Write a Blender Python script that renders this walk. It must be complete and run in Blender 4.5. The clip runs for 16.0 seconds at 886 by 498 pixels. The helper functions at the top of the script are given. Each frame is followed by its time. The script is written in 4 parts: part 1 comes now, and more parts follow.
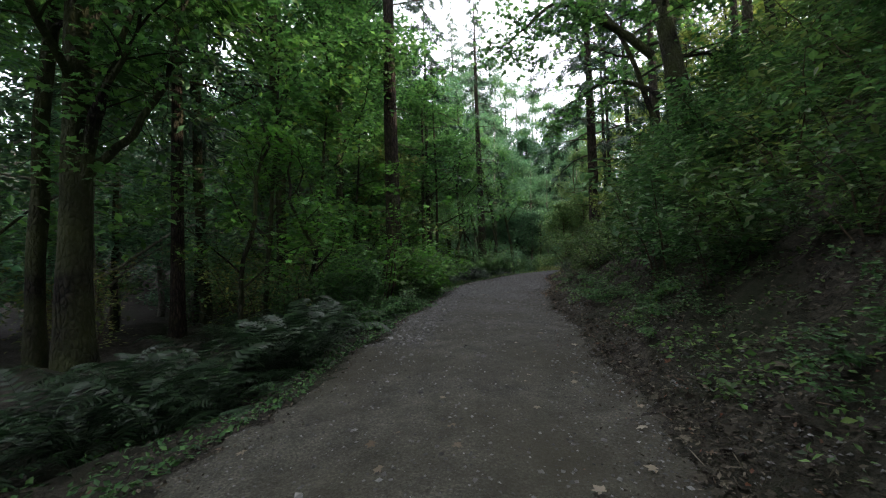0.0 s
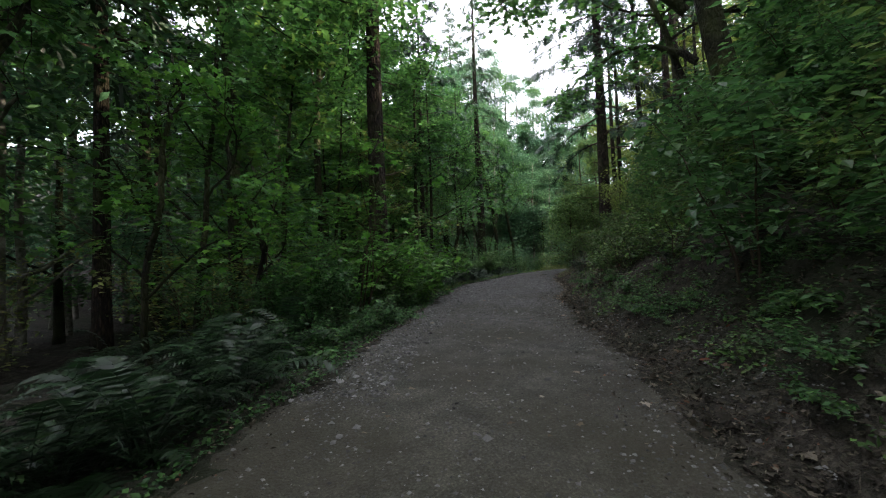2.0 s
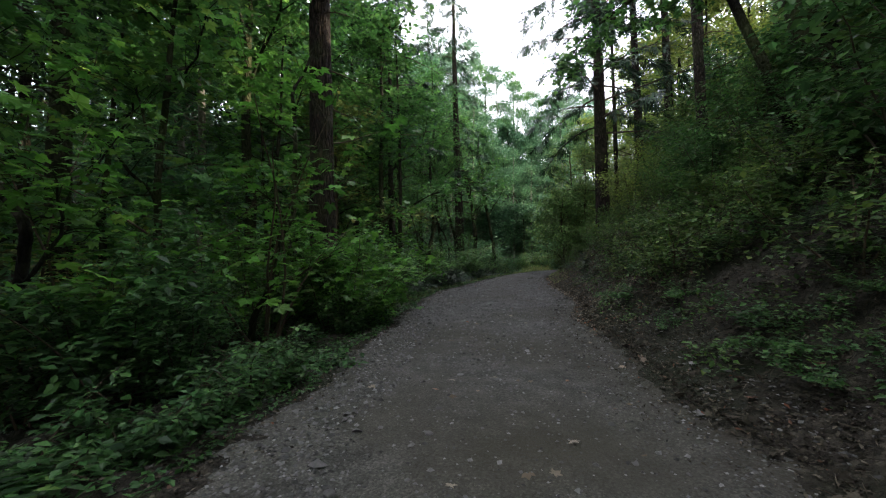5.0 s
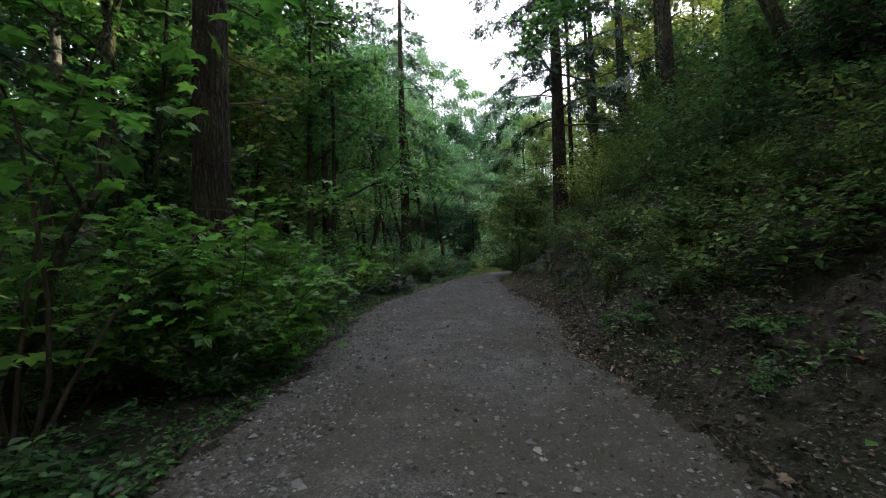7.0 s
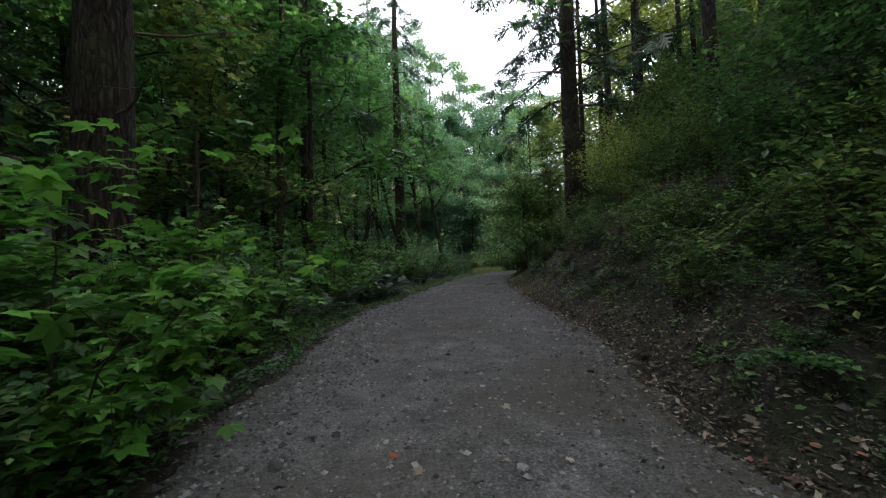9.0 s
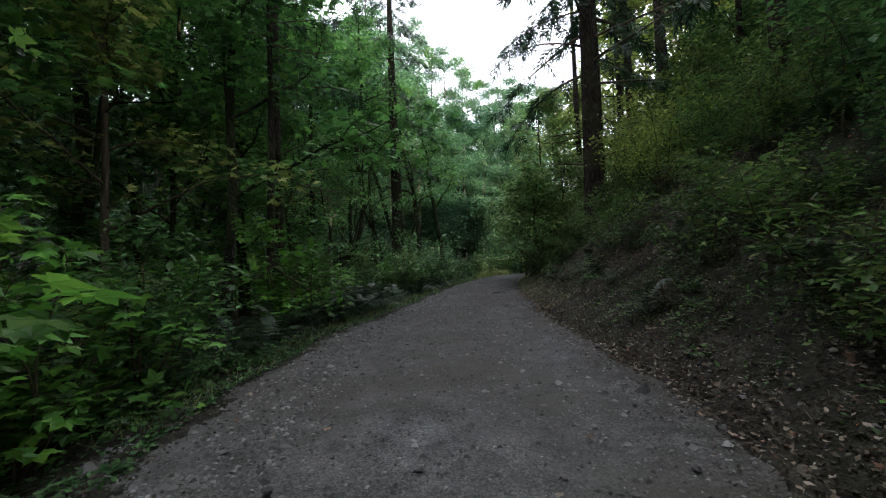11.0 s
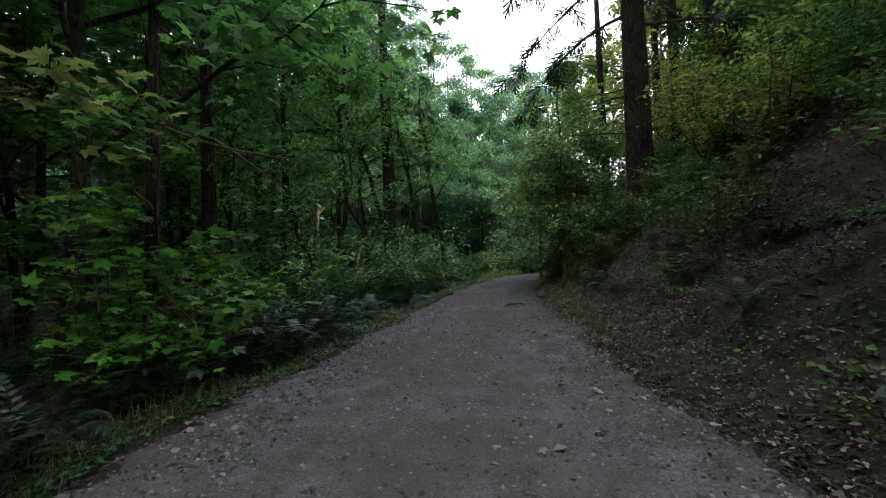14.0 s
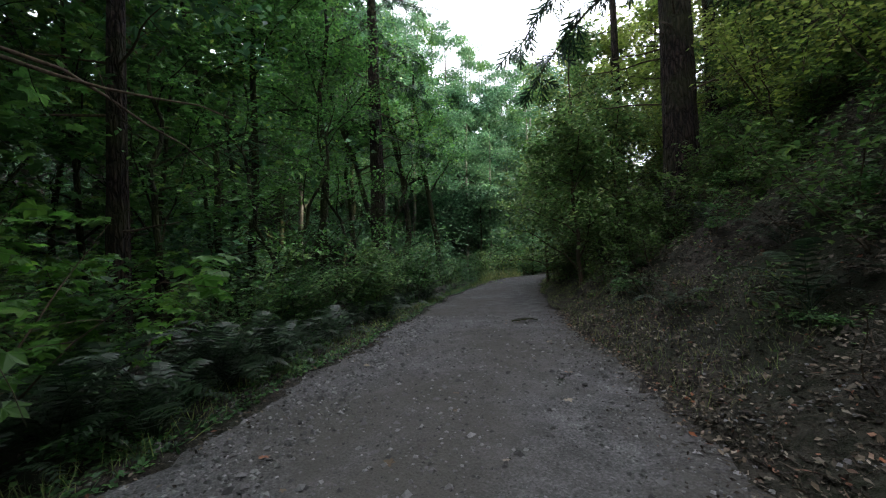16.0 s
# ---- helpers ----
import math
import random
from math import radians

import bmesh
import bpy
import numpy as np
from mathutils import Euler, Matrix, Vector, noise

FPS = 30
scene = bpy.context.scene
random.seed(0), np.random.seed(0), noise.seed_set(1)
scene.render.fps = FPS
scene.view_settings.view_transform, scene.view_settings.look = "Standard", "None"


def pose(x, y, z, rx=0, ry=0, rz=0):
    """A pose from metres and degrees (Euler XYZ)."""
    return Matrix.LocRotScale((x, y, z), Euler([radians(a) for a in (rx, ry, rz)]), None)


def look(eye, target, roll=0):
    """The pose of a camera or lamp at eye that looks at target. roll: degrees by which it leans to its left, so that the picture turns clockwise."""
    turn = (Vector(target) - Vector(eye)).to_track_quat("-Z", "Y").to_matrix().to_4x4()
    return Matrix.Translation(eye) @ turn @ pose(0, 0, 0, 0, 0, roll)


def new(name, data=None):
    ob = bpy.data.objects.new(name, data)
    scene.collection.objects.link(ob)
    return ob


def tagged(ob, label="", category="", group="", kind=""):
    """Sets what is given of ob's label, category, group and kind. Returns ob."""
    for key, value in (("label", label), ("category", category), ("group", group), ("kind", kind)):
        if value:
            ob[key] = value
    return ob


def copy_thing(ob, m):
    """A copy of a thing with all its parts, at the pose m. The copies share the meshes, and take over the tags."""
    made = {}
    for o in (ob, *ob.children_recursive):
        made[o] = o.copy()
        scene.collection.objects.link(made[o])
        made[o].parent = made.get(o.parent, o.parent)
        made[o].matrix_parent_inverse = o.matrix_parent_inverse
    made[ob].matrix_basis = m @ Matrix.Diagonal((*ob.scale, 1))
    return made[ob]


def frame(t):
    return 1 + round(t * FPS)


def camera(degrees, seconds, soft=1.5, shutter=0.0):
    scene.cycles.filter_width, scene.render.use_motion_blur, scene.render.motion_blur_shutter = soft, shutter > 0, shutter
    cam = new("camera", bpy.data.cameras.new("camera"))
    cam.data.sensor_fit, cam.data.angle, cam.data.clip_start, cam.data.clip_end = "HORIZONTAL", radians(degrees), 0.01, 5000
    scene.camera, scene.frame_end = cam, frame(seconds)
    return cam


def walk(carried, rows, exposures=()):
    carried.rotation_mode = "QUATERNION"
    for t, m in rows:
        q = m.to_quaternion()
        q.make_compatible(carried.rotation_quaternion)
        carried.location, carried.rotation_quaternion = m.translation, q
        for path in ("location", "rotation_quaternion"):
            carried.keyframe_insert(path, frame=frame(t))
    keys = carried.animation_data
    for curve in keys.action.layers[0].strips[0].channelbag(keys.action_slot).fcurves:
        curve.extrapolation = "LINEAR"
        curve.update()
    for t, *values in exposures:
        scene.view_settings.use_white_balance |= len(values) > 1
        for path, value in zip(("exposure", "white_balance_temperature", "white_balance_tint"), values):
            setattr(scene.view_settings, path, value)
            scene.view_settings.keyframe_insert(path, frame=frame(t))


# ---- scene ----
# A gravel forest trail that climbs gently between a fern-edged hollow and a steep wooded bank.
cam = camera(96.8, 16.0, soft=1.2, shutter=0.1)
# seconds, place, then yaw, tilt and roll in degrees
PATH = [
    (0, 0.000, -0.000, 1.579, 9.48, 2.78, -1.81),
    (0.5, -0.061, 0.728, 1.582, 9.66, 2.78, -1.73),
    (1, -0.100, 1.459, 1.577, 9.75, 2.70, -1.94),
    (1.5, -0.165, 2.195, 1.590, 9.67, 2.77, -1.97),
    (2, -0.216, 2.929, 1.607, 9.41, 2.63, -2.10),
    (2.5, -0.254, 3.644, 1.629, 9.17, 2.69, -2.04),
    (3, -0.303, 4.357, 1.662, 8.70, 2.76, -2.04),
    (3.5, -0.317, 5.060, 1.687, 8.31, 2.82, -1.99),
    (3.7, -0.335, 5.348, 1.686, 8.10, 2.53, -1.91),
    (5.8, -0.856, 8.761, 1.745, 3.37, 2.48, -1.38),
    (6, -0.858, 9.067, 1.774, 2.63, 2.60, -1.47),
    (6.5, -0.858, 9.800, 1.816, 1.33, 2.49, -1.74),
    (7, -0.883, 10.514, 1.840, -1.88, 2.33, -1.76),
    (7.5, -0.877, 11.185, 1.838, -2.95, 2.47, -1.79),
    (8, -0.876, 11.878, 1.817, -2.84, 2.29, -1.66),
    (8.5, -0.850, 12.575, 1.820, -2.49, 2.35, -1.83),
    (9, -0.795, 13.302, 1.832, -2.18, 2.19, -1.79),
    (9.2, -0.763, 13.601, 1.850, -2.07, 2.33, -1.93),
    (11.3, -0.331, 16.660, 1.968, -1.40, 2.50, -2.25),
    (11.5, -0.292, 16.946, 1.977, -1.40, 2.32, -2.33),
    (12, -0.208, 17.659, 2.005, -1.30, 2.51, -2.28),
    (12.5, -0.167, 18.377, 2.037, -1.06, 2.24, -2.33),
    (13, -0.109, 19.115, 2.058, -0.92, 2.40, -2.35),
    (13.5, -0.056, 19.872, 2.060, -0.81, 2.20, -2.41),
    (14, 0.005, 20.606, 2.070, -0.76, 2.28, -2.36),
    (14.5, 0.073, 21.331, 2.085, -0.86, 2.25, -2.25),
    (15, 0.156, 22.046, 2.115, -1.05, 2.28, -2.13),
    (15.5, 0.209, 22.740, 2.118, -1.05, 2.25, -1.94),
    (16, 0.278, 23.396, 2.135, -1.04, 2.16, -1.92),
]
walk(cam, [(t, pose(x, y, z, 90 + tilt, 0, yaw) @ pose(0, 0, 0, 0, 0, roll)) for t, x, y, z, yaw, tilt, roll in PATH],
     exposures=[(0.0, 2.02, 6500, 14), (9.0, 1.95, 6450, 14), (16.0, 2.1, 6350, 14)])

# ---- light: a bright overcast sky, and a low sun behind the hill ----
world = bpy.data.worlds.new("world")
scene.world = world
world.use_nodes = True
wn, wl = world.node_tree.nodes, world.node_tree.links
sky = wn.new("ShaderNodeTexSky")
sky.sky_type, sky.sun_disc = "NISHITA", False
SUN_EL, SUN_AZ = radians(15), radians(80)
sky.sun_elevation, sky.sun_rotation = SUN_EL, SUN_AZ
cloud = wn.new("ShaderNodeMixRGB")
cloud.inputs[0].default_value = 0.6
cloud.inputs[2].default_value = (9.5, 9.6, 10.3, 1)
wl.new(sky.outputs[0], cloud.inputs[1])
wl.new(cloud.outputs[0], wn["Background"].inputs[0])
wn["Background"].inputs[1].default_value = 0.15
sun = new("sun", bpy.data.lights.new("sun", "SUN"))
sun.data.energy, sun.data.angle, sun.data.color = 4.5, radians(0.6), (1.0, 0.88, 0.66)
sun_from = Vector((math.sin(SUN_AZ) * math.cos(SUN_EL), math.cos(SUN_AZ) * math.cos(SUN_EL), math.sin(SUN_EL)))
sun.matrix_world = look(sun_from * 100, (0, 0, 0))


# ---- materials ----
def material(name):
    mat = bpy.data.materials.new(name)
    mat.use_nodes = True
    n = mat.node_tree.nodes
    return mat, n, mat.node_tree.links, n["Principled BSDF"], n["Material Output"]


def ramp(n, stops):
    r = n.new("ShaderNodeValToRGB")
    e = r.color_ramp.elements
    while len(e) < len(stops):
        e.new(0.5)
    for el, (p, c) in zip(e, stops):
        el.position, el.color = p, (*c, 1)
    return r


def noise_tex(n, l, scale, detail=4, stretch=None):
    tc = n.new("ShaderNodeTexCoord")
    mp = n.new("ShaderNodeMapping")
    if stretch:
        mp.inputs["Scale"].default_value = stretch
    tex = n.new("ShaderNodeTexNoise")
    tex.inputs["Scale"].default_value, tex.inputs["Detail"].default_value = scale, detail
    l.new(tc.outputs["Object"], mp.inputs[0])
    l.new(mp.outputs[0], tex.inputs["Vector"])
    return tex


def leaf_material(name, stops, gloss=0.42, through_light=0.4, pale=1.35):
    """Leaf tissue: colour varies from leaf to leaf and from plant to plant, and light passes through."""
    mat, n, l, bsdf, out = material(name)
    geo = n.new("ShaderNodeNewGeometry")
    info = n.new("ShaderNodeObjectInfo")
    mix = n.new("ShaderNodeMath")
    mix.operation = "MULTIPLY_ADD"
    mix.inputs[1].default_value = 0.75
    l.new(geo.outputs["Random Per Island"], mix.inputs[0])
    half = n.new("ShaderNodeMath")
    half.operation = "MULTIPLY"
    half.inputs[1].default_value = 0.25
    l.new(info.outputs["Random"], half.inputs[0])
    l.new(half.outputs[0], mix.inputs[2])
    col = ramp(n, [(p, tuple(pale * v for v in c)) for p, c in stops])
    l.new(mix.outputs[0], col.inputs[0])
    mul = n.new("ShaderNodeMath")
    mul.operation = "MULTIPLY"
    mul.inputs[1].default_value = 7.31
    l.new(geo.outputs["Random Per Island"], mul.inputs[0])
    frac = n.new("ShaderNodeMath")
    frac.operation = "FRACT"
    l.new(mul.outputs[0], frac.inputs[0])
    tone = ramp(n, [(0.0, (0.42, 0.42, 0.46)), (0.6, (0.95, 0.95, 0.95)), (1.0, (1.5, 1.5, 1.42))])
    l.new(frac.outputs[0], tone.inputs[0])
    toned = n.new("ShaderNodeMixRGB")
    toned.blend_type = "MULTIPLY"
    toned.inputs[0].default_value = 1.0
    l.new(col.outputs[0], toned.inputs[1])
    l.new(tone.outputs[0], toned.inputs[2])
    col = toned
    mottle = noise_tex(n, l, 35, 3)
    shade = n.new("ShaderNodeMixRGB")
    shade.blend_type = "MULTIPLY"
    shade.inputs[0].default_value = 0.35
    l.new(col.outputs[0], shade.inputs[1])
    l.new(mottle.outputs[0], shade.inputs[2])
    l.new(shade.outputs[0], bsdf.inputs["Base Color"])
    bsdf.inputs["Roughness"].default_value = gloss
    bsdf.inputs["Specular IOR Level"].default_value = 0.3
    tr = n.new("ShaderNodeBsdfTranslucent")
    l.new(col.outputs[0], tr.inputs[0])
    ms = n.new("ShaderNodeMixShader")
    ms.inputs[0].default_value = through_light
    l.new(bsdf.outputs[0], ms.inputs[1])
    l.new(tr.outputs[0], ms.inputs[2])
    l.new(ms.outputs[0], out.inputs[0])
    return mat


def bark_material(name, dark, mid, light, stretch=(9, 9, 1.1), depth=0.7, moss=0.0, plates=None):
    """Furrowed bark; plates: how many plates stand to a metre, around and along the trunk."""
    mat, n, l, bsdf, out = material(name)
    tex = noise_tex(n, l, 2.2, 8, stretch)
    fine = noise_tex(n, l, 30, 4)
    col = ramp(n, [(0.32, dark), (0.52, mid), (0.75, light)])
    l.new(tex.outputs[0], col.inputs[0])
    big = noise_tex(n, l, 0.7, 3)
    m1 = n.new("ShaderNodeMixRGB")
    m1.blend_type = "OVERLAY"
    m1.inputs[0].default_value = 0.45
    l.new(col.outputs[0], m1.inputs[1])
    l.new(fine.outputs[0], m1.inputs[2])
    last, height = m1, tex.outputs[0]
    if plates:
        tc = n.new("ShaderNodeTexCoord")
        mp = n.new("ShaderNodeMapping")
        mp.inputs["Scale"].default_value = (plates[0], plates[0], plates[1])
        bend = noise_tex(n, l, 4, 4)
        shift = n.new("ShaderNodeMixRGB")
        shift.blend_type = "ADD"
        shift.inputs[0].default_value = 1.6
        l.new(tc.outputs["Object"], mp.inputs[0])
        l.new(mp.outputs[0], shift.inputs[1])
        l.new(bend.outputs["Color"], shift.inputs[2])
        crack = n.new("ShaderNodeTexVoronoi")
        crack.feature = "DISTANCE_TO_EDGE"
        crack.inputs["Scale"].default_value = 1.0
        l.new(shift.outputs[0], crack.inputs["Vector"])
        groove = ramp(n, [(0.0, (0.12, 0.1, 0.1)), (0.1, (0.45, 0.42, 0.4)), (0.28, (1, 1, 1))])
        l.new(crack.outputs["Distance"], groove.inputs[0])
        cut = n.new("ShaderNodeMixRGB")
        cut.blend_type = "MULTIPLY"
        cut.inputs[0].default_value = 1.0
        l.new(m1.outputs[0], cut.inputs[1])
        l.new(groove.outputs[0], cut.inputs[2])
        last = cut
        tall = n.new("ShaderNodeMath")
        l.new(groove.outputs[0], tall.inputs[0])
        l.new(tex.outputs[0], tall.inputs[1])
        height = tall.outputs[0]
    if moss:
        mask = ramp(n, [(0.5 - 0.3 * moss, (0, 0, 0)), (0.75 - 0.3 * moss, (1, 1, 1))])
        l.new(big.outputs[0], mask.inputs[0])
        m2 = n.new("ShaderNodeMixRGB")
        m2.inputs[2].default_value = (0.03, 0.036, 0.012, 1)
        l.new(mask.outputs[0], m2.inputs[0])
        l.new(last.outputs[0], m2.inputs[1])
        last = m2
    l.new(last.outputs[0], bsdf.inputs["Base Color"])
    bsdf.inputs["Roughness"].default_value = 0.92
    bsdf.inputs["Specular IOR Level"].default_value = 0.2
    bump = n.new("ShaderNodeBump")
    bump.inputs["Strength"].default_value, bump.inputs["Distance"].default_value = depth, 0.06
    l.new(height, bump.inputs["Height"])
    l.new(bump.outputs[0], bsdf.inputs["Normal"])
    return mat


def soil_material(name, stops, scale, bump_strength=0.6, patches=None, grains=26, speckle=0.85):
    mat, n, l, bsdf, out = material(name)
    a = noise_tex(n, l, scale, 8)
    b = noise_tex(n, l, scale * 14, 4)
    grain = n.new("ShaderNodeTexVoronoi")
    grain.inputs["Scale"].default_value = grains
    tcg = n.new("ShaderNodeTexCoord")
    l.new(tcg.outputs["Object"], grain.inputs["Vector"])
    gv = n.new("ShaderNodeSeparateColor")
    l.new(grain.outputs["Color"], gv.inputs[0])
    gr = ramp(n, [(0.0, (0.2, 0.2, 0.2)), (0.6, (0.5, 0.5, 0.5)), (0.88, (0.78, 0.78, 0.78)), (1.0, (1, 1, 1))])
    l.new(gv.outputs[0], gr.inputs[0])
    big = noise_tex(n, l, 0.45, 4)
    col = ramp(n, stops)
    l.new(a.outputs[0], col.inputs[0])
    ov = n.new("ShaderNodeMixRGB")
    ov.blend_type = "OVERLAY"
    ov.inputs[0].default_value = 0.6
    l.new(col.outputs[0], ov.inputs[1])
    l.new(b.outputs[0], ov.inputs[2])
    last = ov
    sp = n.new("ShaderNodeMixRGB")
    sp.blend_type = "OVERLAY"
    sp.inputs[0].default_value = speckle
    l.new(ov.outputs[0], sp.inputs[1])
    l.new(gr.outputs[0], sp.inputs[2])
    ov = last = sp
    if patches:
        mask = ramp(n, [(0.42, (0, 0, 0)), (0.62, (1, 1, 1))])
        l.new(big.outputs[0], mask.inputs[0])
        m = n.new("ShaderNodeMixRGB")
        m.inputs[2].default_value = (*patches, 1)
        sc = n.new("ShaderNodeMath")
        sc.operation = "MULTIPLY"
        sc.inputs[1].default_value = 0.8
        l.new(mask.outputs[0], sc.inputs[0])
        l.new(sc.outputs[0], m.inputs[0])
        l.new(ov.outputs[0], m.inputs[1])
        last = m
    l.new(last.outputs[0], bsdf.inputs["Base Color"])
    bsdf.inputs["Roughness"].default_value = 0.95
    bsdf.inputs["Specular IOR Level"].default_value = 0.2
    bump = n.new("ShaderNodeBump")
    bump.inputs["Strength"].default_value, bump.inputs["Distance"].default_value = bump_strength, 0.03
    hsum = n.new("ShaderNodeMath")
    l.new(b.outputs[0], hsum.inputs[0])
    l.new(gv.outputs[0], hsum.inputs[1])
    l.new(hsum.outputs[0], bump.inputs["Height"])
    l.new(bump.outputs[0], bsdf.inputs["Normal"])
    return mat


def island_material(name, stops, rough=0.9):
    """Loose pieces, each of its own colour."""
    mat, n, l, bsdf, out = material(name)
    geo = n.new("ShaderNodeNewGeometry")
    info = n.new("ShaderNodeObjectInfo")
    add = n.new("ShaderNodeMath")
    l.new(geo.outputs["Random Per Island"], add.inputs[0])
    l.new(info.outputs["Random"], add.inputs[1])
    fr = n.new("ShaderNodeMath")
    fr.operation = "FRACT"
    l.new(add.outputs[0], fr.inputs[0])
    col = ramp(n, stops)
    l.new(fr.outputs[0], col.inputs[0])
    tex = noise_tex(n, l, 60, 3)
    ov = n.new("ShaderNodeMixRGB")
    ov.blend_type = "OVERLAY"
    ov.inputs[0].default_value = 0.4
    l.new(col.outputs[0], ov.inputs[1])
    l.new(tex.outputs[0], ov.inputs[2])
    l.new(ov.outputs[0], bsdf.inputs["Base Color"])
    bsdf.inputs["Roughness"].default_value = rough
    bsdf.inputs["Specular IOR Level"].default_value = 0.25
    return mat


M_MAPLE = leaf_material("maple_leaf", [(0.0, (0.031, 0.084, 0.024)), (0.5, (0.054, 0.14, 0.035)), (0.85, (0.087, 0.185, 0.04)), (1.0, (0.17, 0.22, 0.045))], pale=1.75)
M_BRIGHT = leaf_material("sapling_leaf", [(0.0, (0.048, 0.15, 0.024)), (0.6, (0.082, 0.215, 0.032)), (1.0, (0.14, 0.265, 0.042))], through_light=0.45, pale=1.2)
# yellow, pale leaf colour holds the look of low sun shining through
M_SUNLIT = leaf_material("sunlit_leaf", [(0.0, (0.085, 0.14, 0.028)), (0.6, (0.14, 0.19, 0.04)), (1.0, (0.2, 0.22, 0.055))], through_light=0.5, pale=1.6)
M_AUTUMN = leaf_material("turning_leaf", [(0.0, (0.075, 0.13, 0.03)), (0.5, (0.13, 0.175, 0.045)), (0.85, (0.2, 0.2, 0.06)), (1.0, (0.26, 0.16, 0.06))], pale=1.5)
# bluish and pale: the haze of distance is mixed into this leaf colour
M_HAZYLEAF = leaf_material("hazy_leaf", [(0.0, (0.027, 0.076, 0.04)), (0.6, (0.055, 0.125, 0.062)), (1.0, (0.105, 0.17, 0.082))], through_light=0.28, pale=2.1)
M_SHRUB = leaf_material("shrub_leaf", [(0.0, (0.028, 0.077, 0.026)), (0.5, (0.05, 0.124, 0.038)), (0.9, (0.082, 0.165, 0.046)), (1.0, (0.14, 0.17, 0.05))], pale=1.35)
M_BANKLEAF = leaf_material("bank_leaf", [(0.0, (0.035, 0.075, 0.022)), (0.6, (0.065, 0.13, 0.032)), (1.0, (0.14, 0.165, 0.045))], pale=1.4)
M_BUSH = leaf_material("bush_leaf", [(0.0, (0.05, 0.11, 0.032)), (0.6, (0.09, 0.17, 0.05)), (1.0, (0.17, 0.2, 0.06))], pale=1.75)
M_NEEDLE = leaf_material("fir_needles", [(0.0, (0.016, 0.042, 0.022)), (0.6, (0.027, 0.065, 0.032)), (1.0, (0.05, 0.095, 0.036))], through_light=0.2)
M_FERN = leaf_material("fern_frond", [(0.0, (0.0144, 0.04, 0.0144)), (0.6, (0.0256, 0.064, 0.024)), (1.0, (0.044, 0.084, 0.0288))], gloss=0.4, through_light=0.25, pale=0.9)
M_GRASS = leaf_material("grass_blade", [(0.0, (0.06, 0.1, 0.03)), (0.6, (0.11, 0.15, 0.045)), (1.0, (0.24, 0.2, 0.09))], through_light=0.3, pale=1.8)
M_FIRBARK = bark_material("fir_bark", (0.0054, 0.00405, 0.00315), (0.0324, 0.0225, 0.0162), (0.0702, 0.0504, 0.0378), stretch=(7, 7, 1.7), depth=1.0, moss=0.05, plates=(13, 2.6))
M_MOSSBARK = bark_material("mossy_maple_bark", (0.00576, 0.00468, 0.00324), (0.01512, 0.0126, 0.00864), (0.036, 0.03024, 0.0216), stretch=(5, 5, 2.4), depth=0.9, moss=0.5, plates=(10, 4.5))
M_ALDERBARK = bark_material("alder_bark", (0.09, 0.085, 0.075), (0.2, 0.19, 0.17), (0.34, 0.33, 0.3), stretch=(4, 4, 3), depth=0.3, moss=0.35)
M_TWIG = bark_material("twig_bark", (0.03, 0.022, 0.015), (0.06, 0.045, 0.03), (0.1, 0.075, 0.05), depth=0.2)
M_DEADWOOD = bark_material("dead_wood", (0.12, 0.1, 0.08), (0.22, 0.19, 0.15), (0.35, 0.31, 0.26), depth=0.4)
M_GROUND = soil_material("forest_soil", [(0.3, (0.0136, 0.01147, 0.0085)), (0.5, (0.0289, 0.02465, 0.0187)), (0.7, (0.0578, 0.0493, 0.0391))], 5.0, 1.0, patches=(0.017, 0.02295, 0.0102))
M_PATH = soil_material("trail_gravel", [(0.25, (0.06048, 0.05964, 0.05796)), (0.5, (0.1025, 0.1008, 0.09912)), (0.75, (0.1512, 0.1495, 0.147))], 3.0, 1.0, patches=(0.07056, 0.06636, 0.05544), grains=70, speckle=0.55)

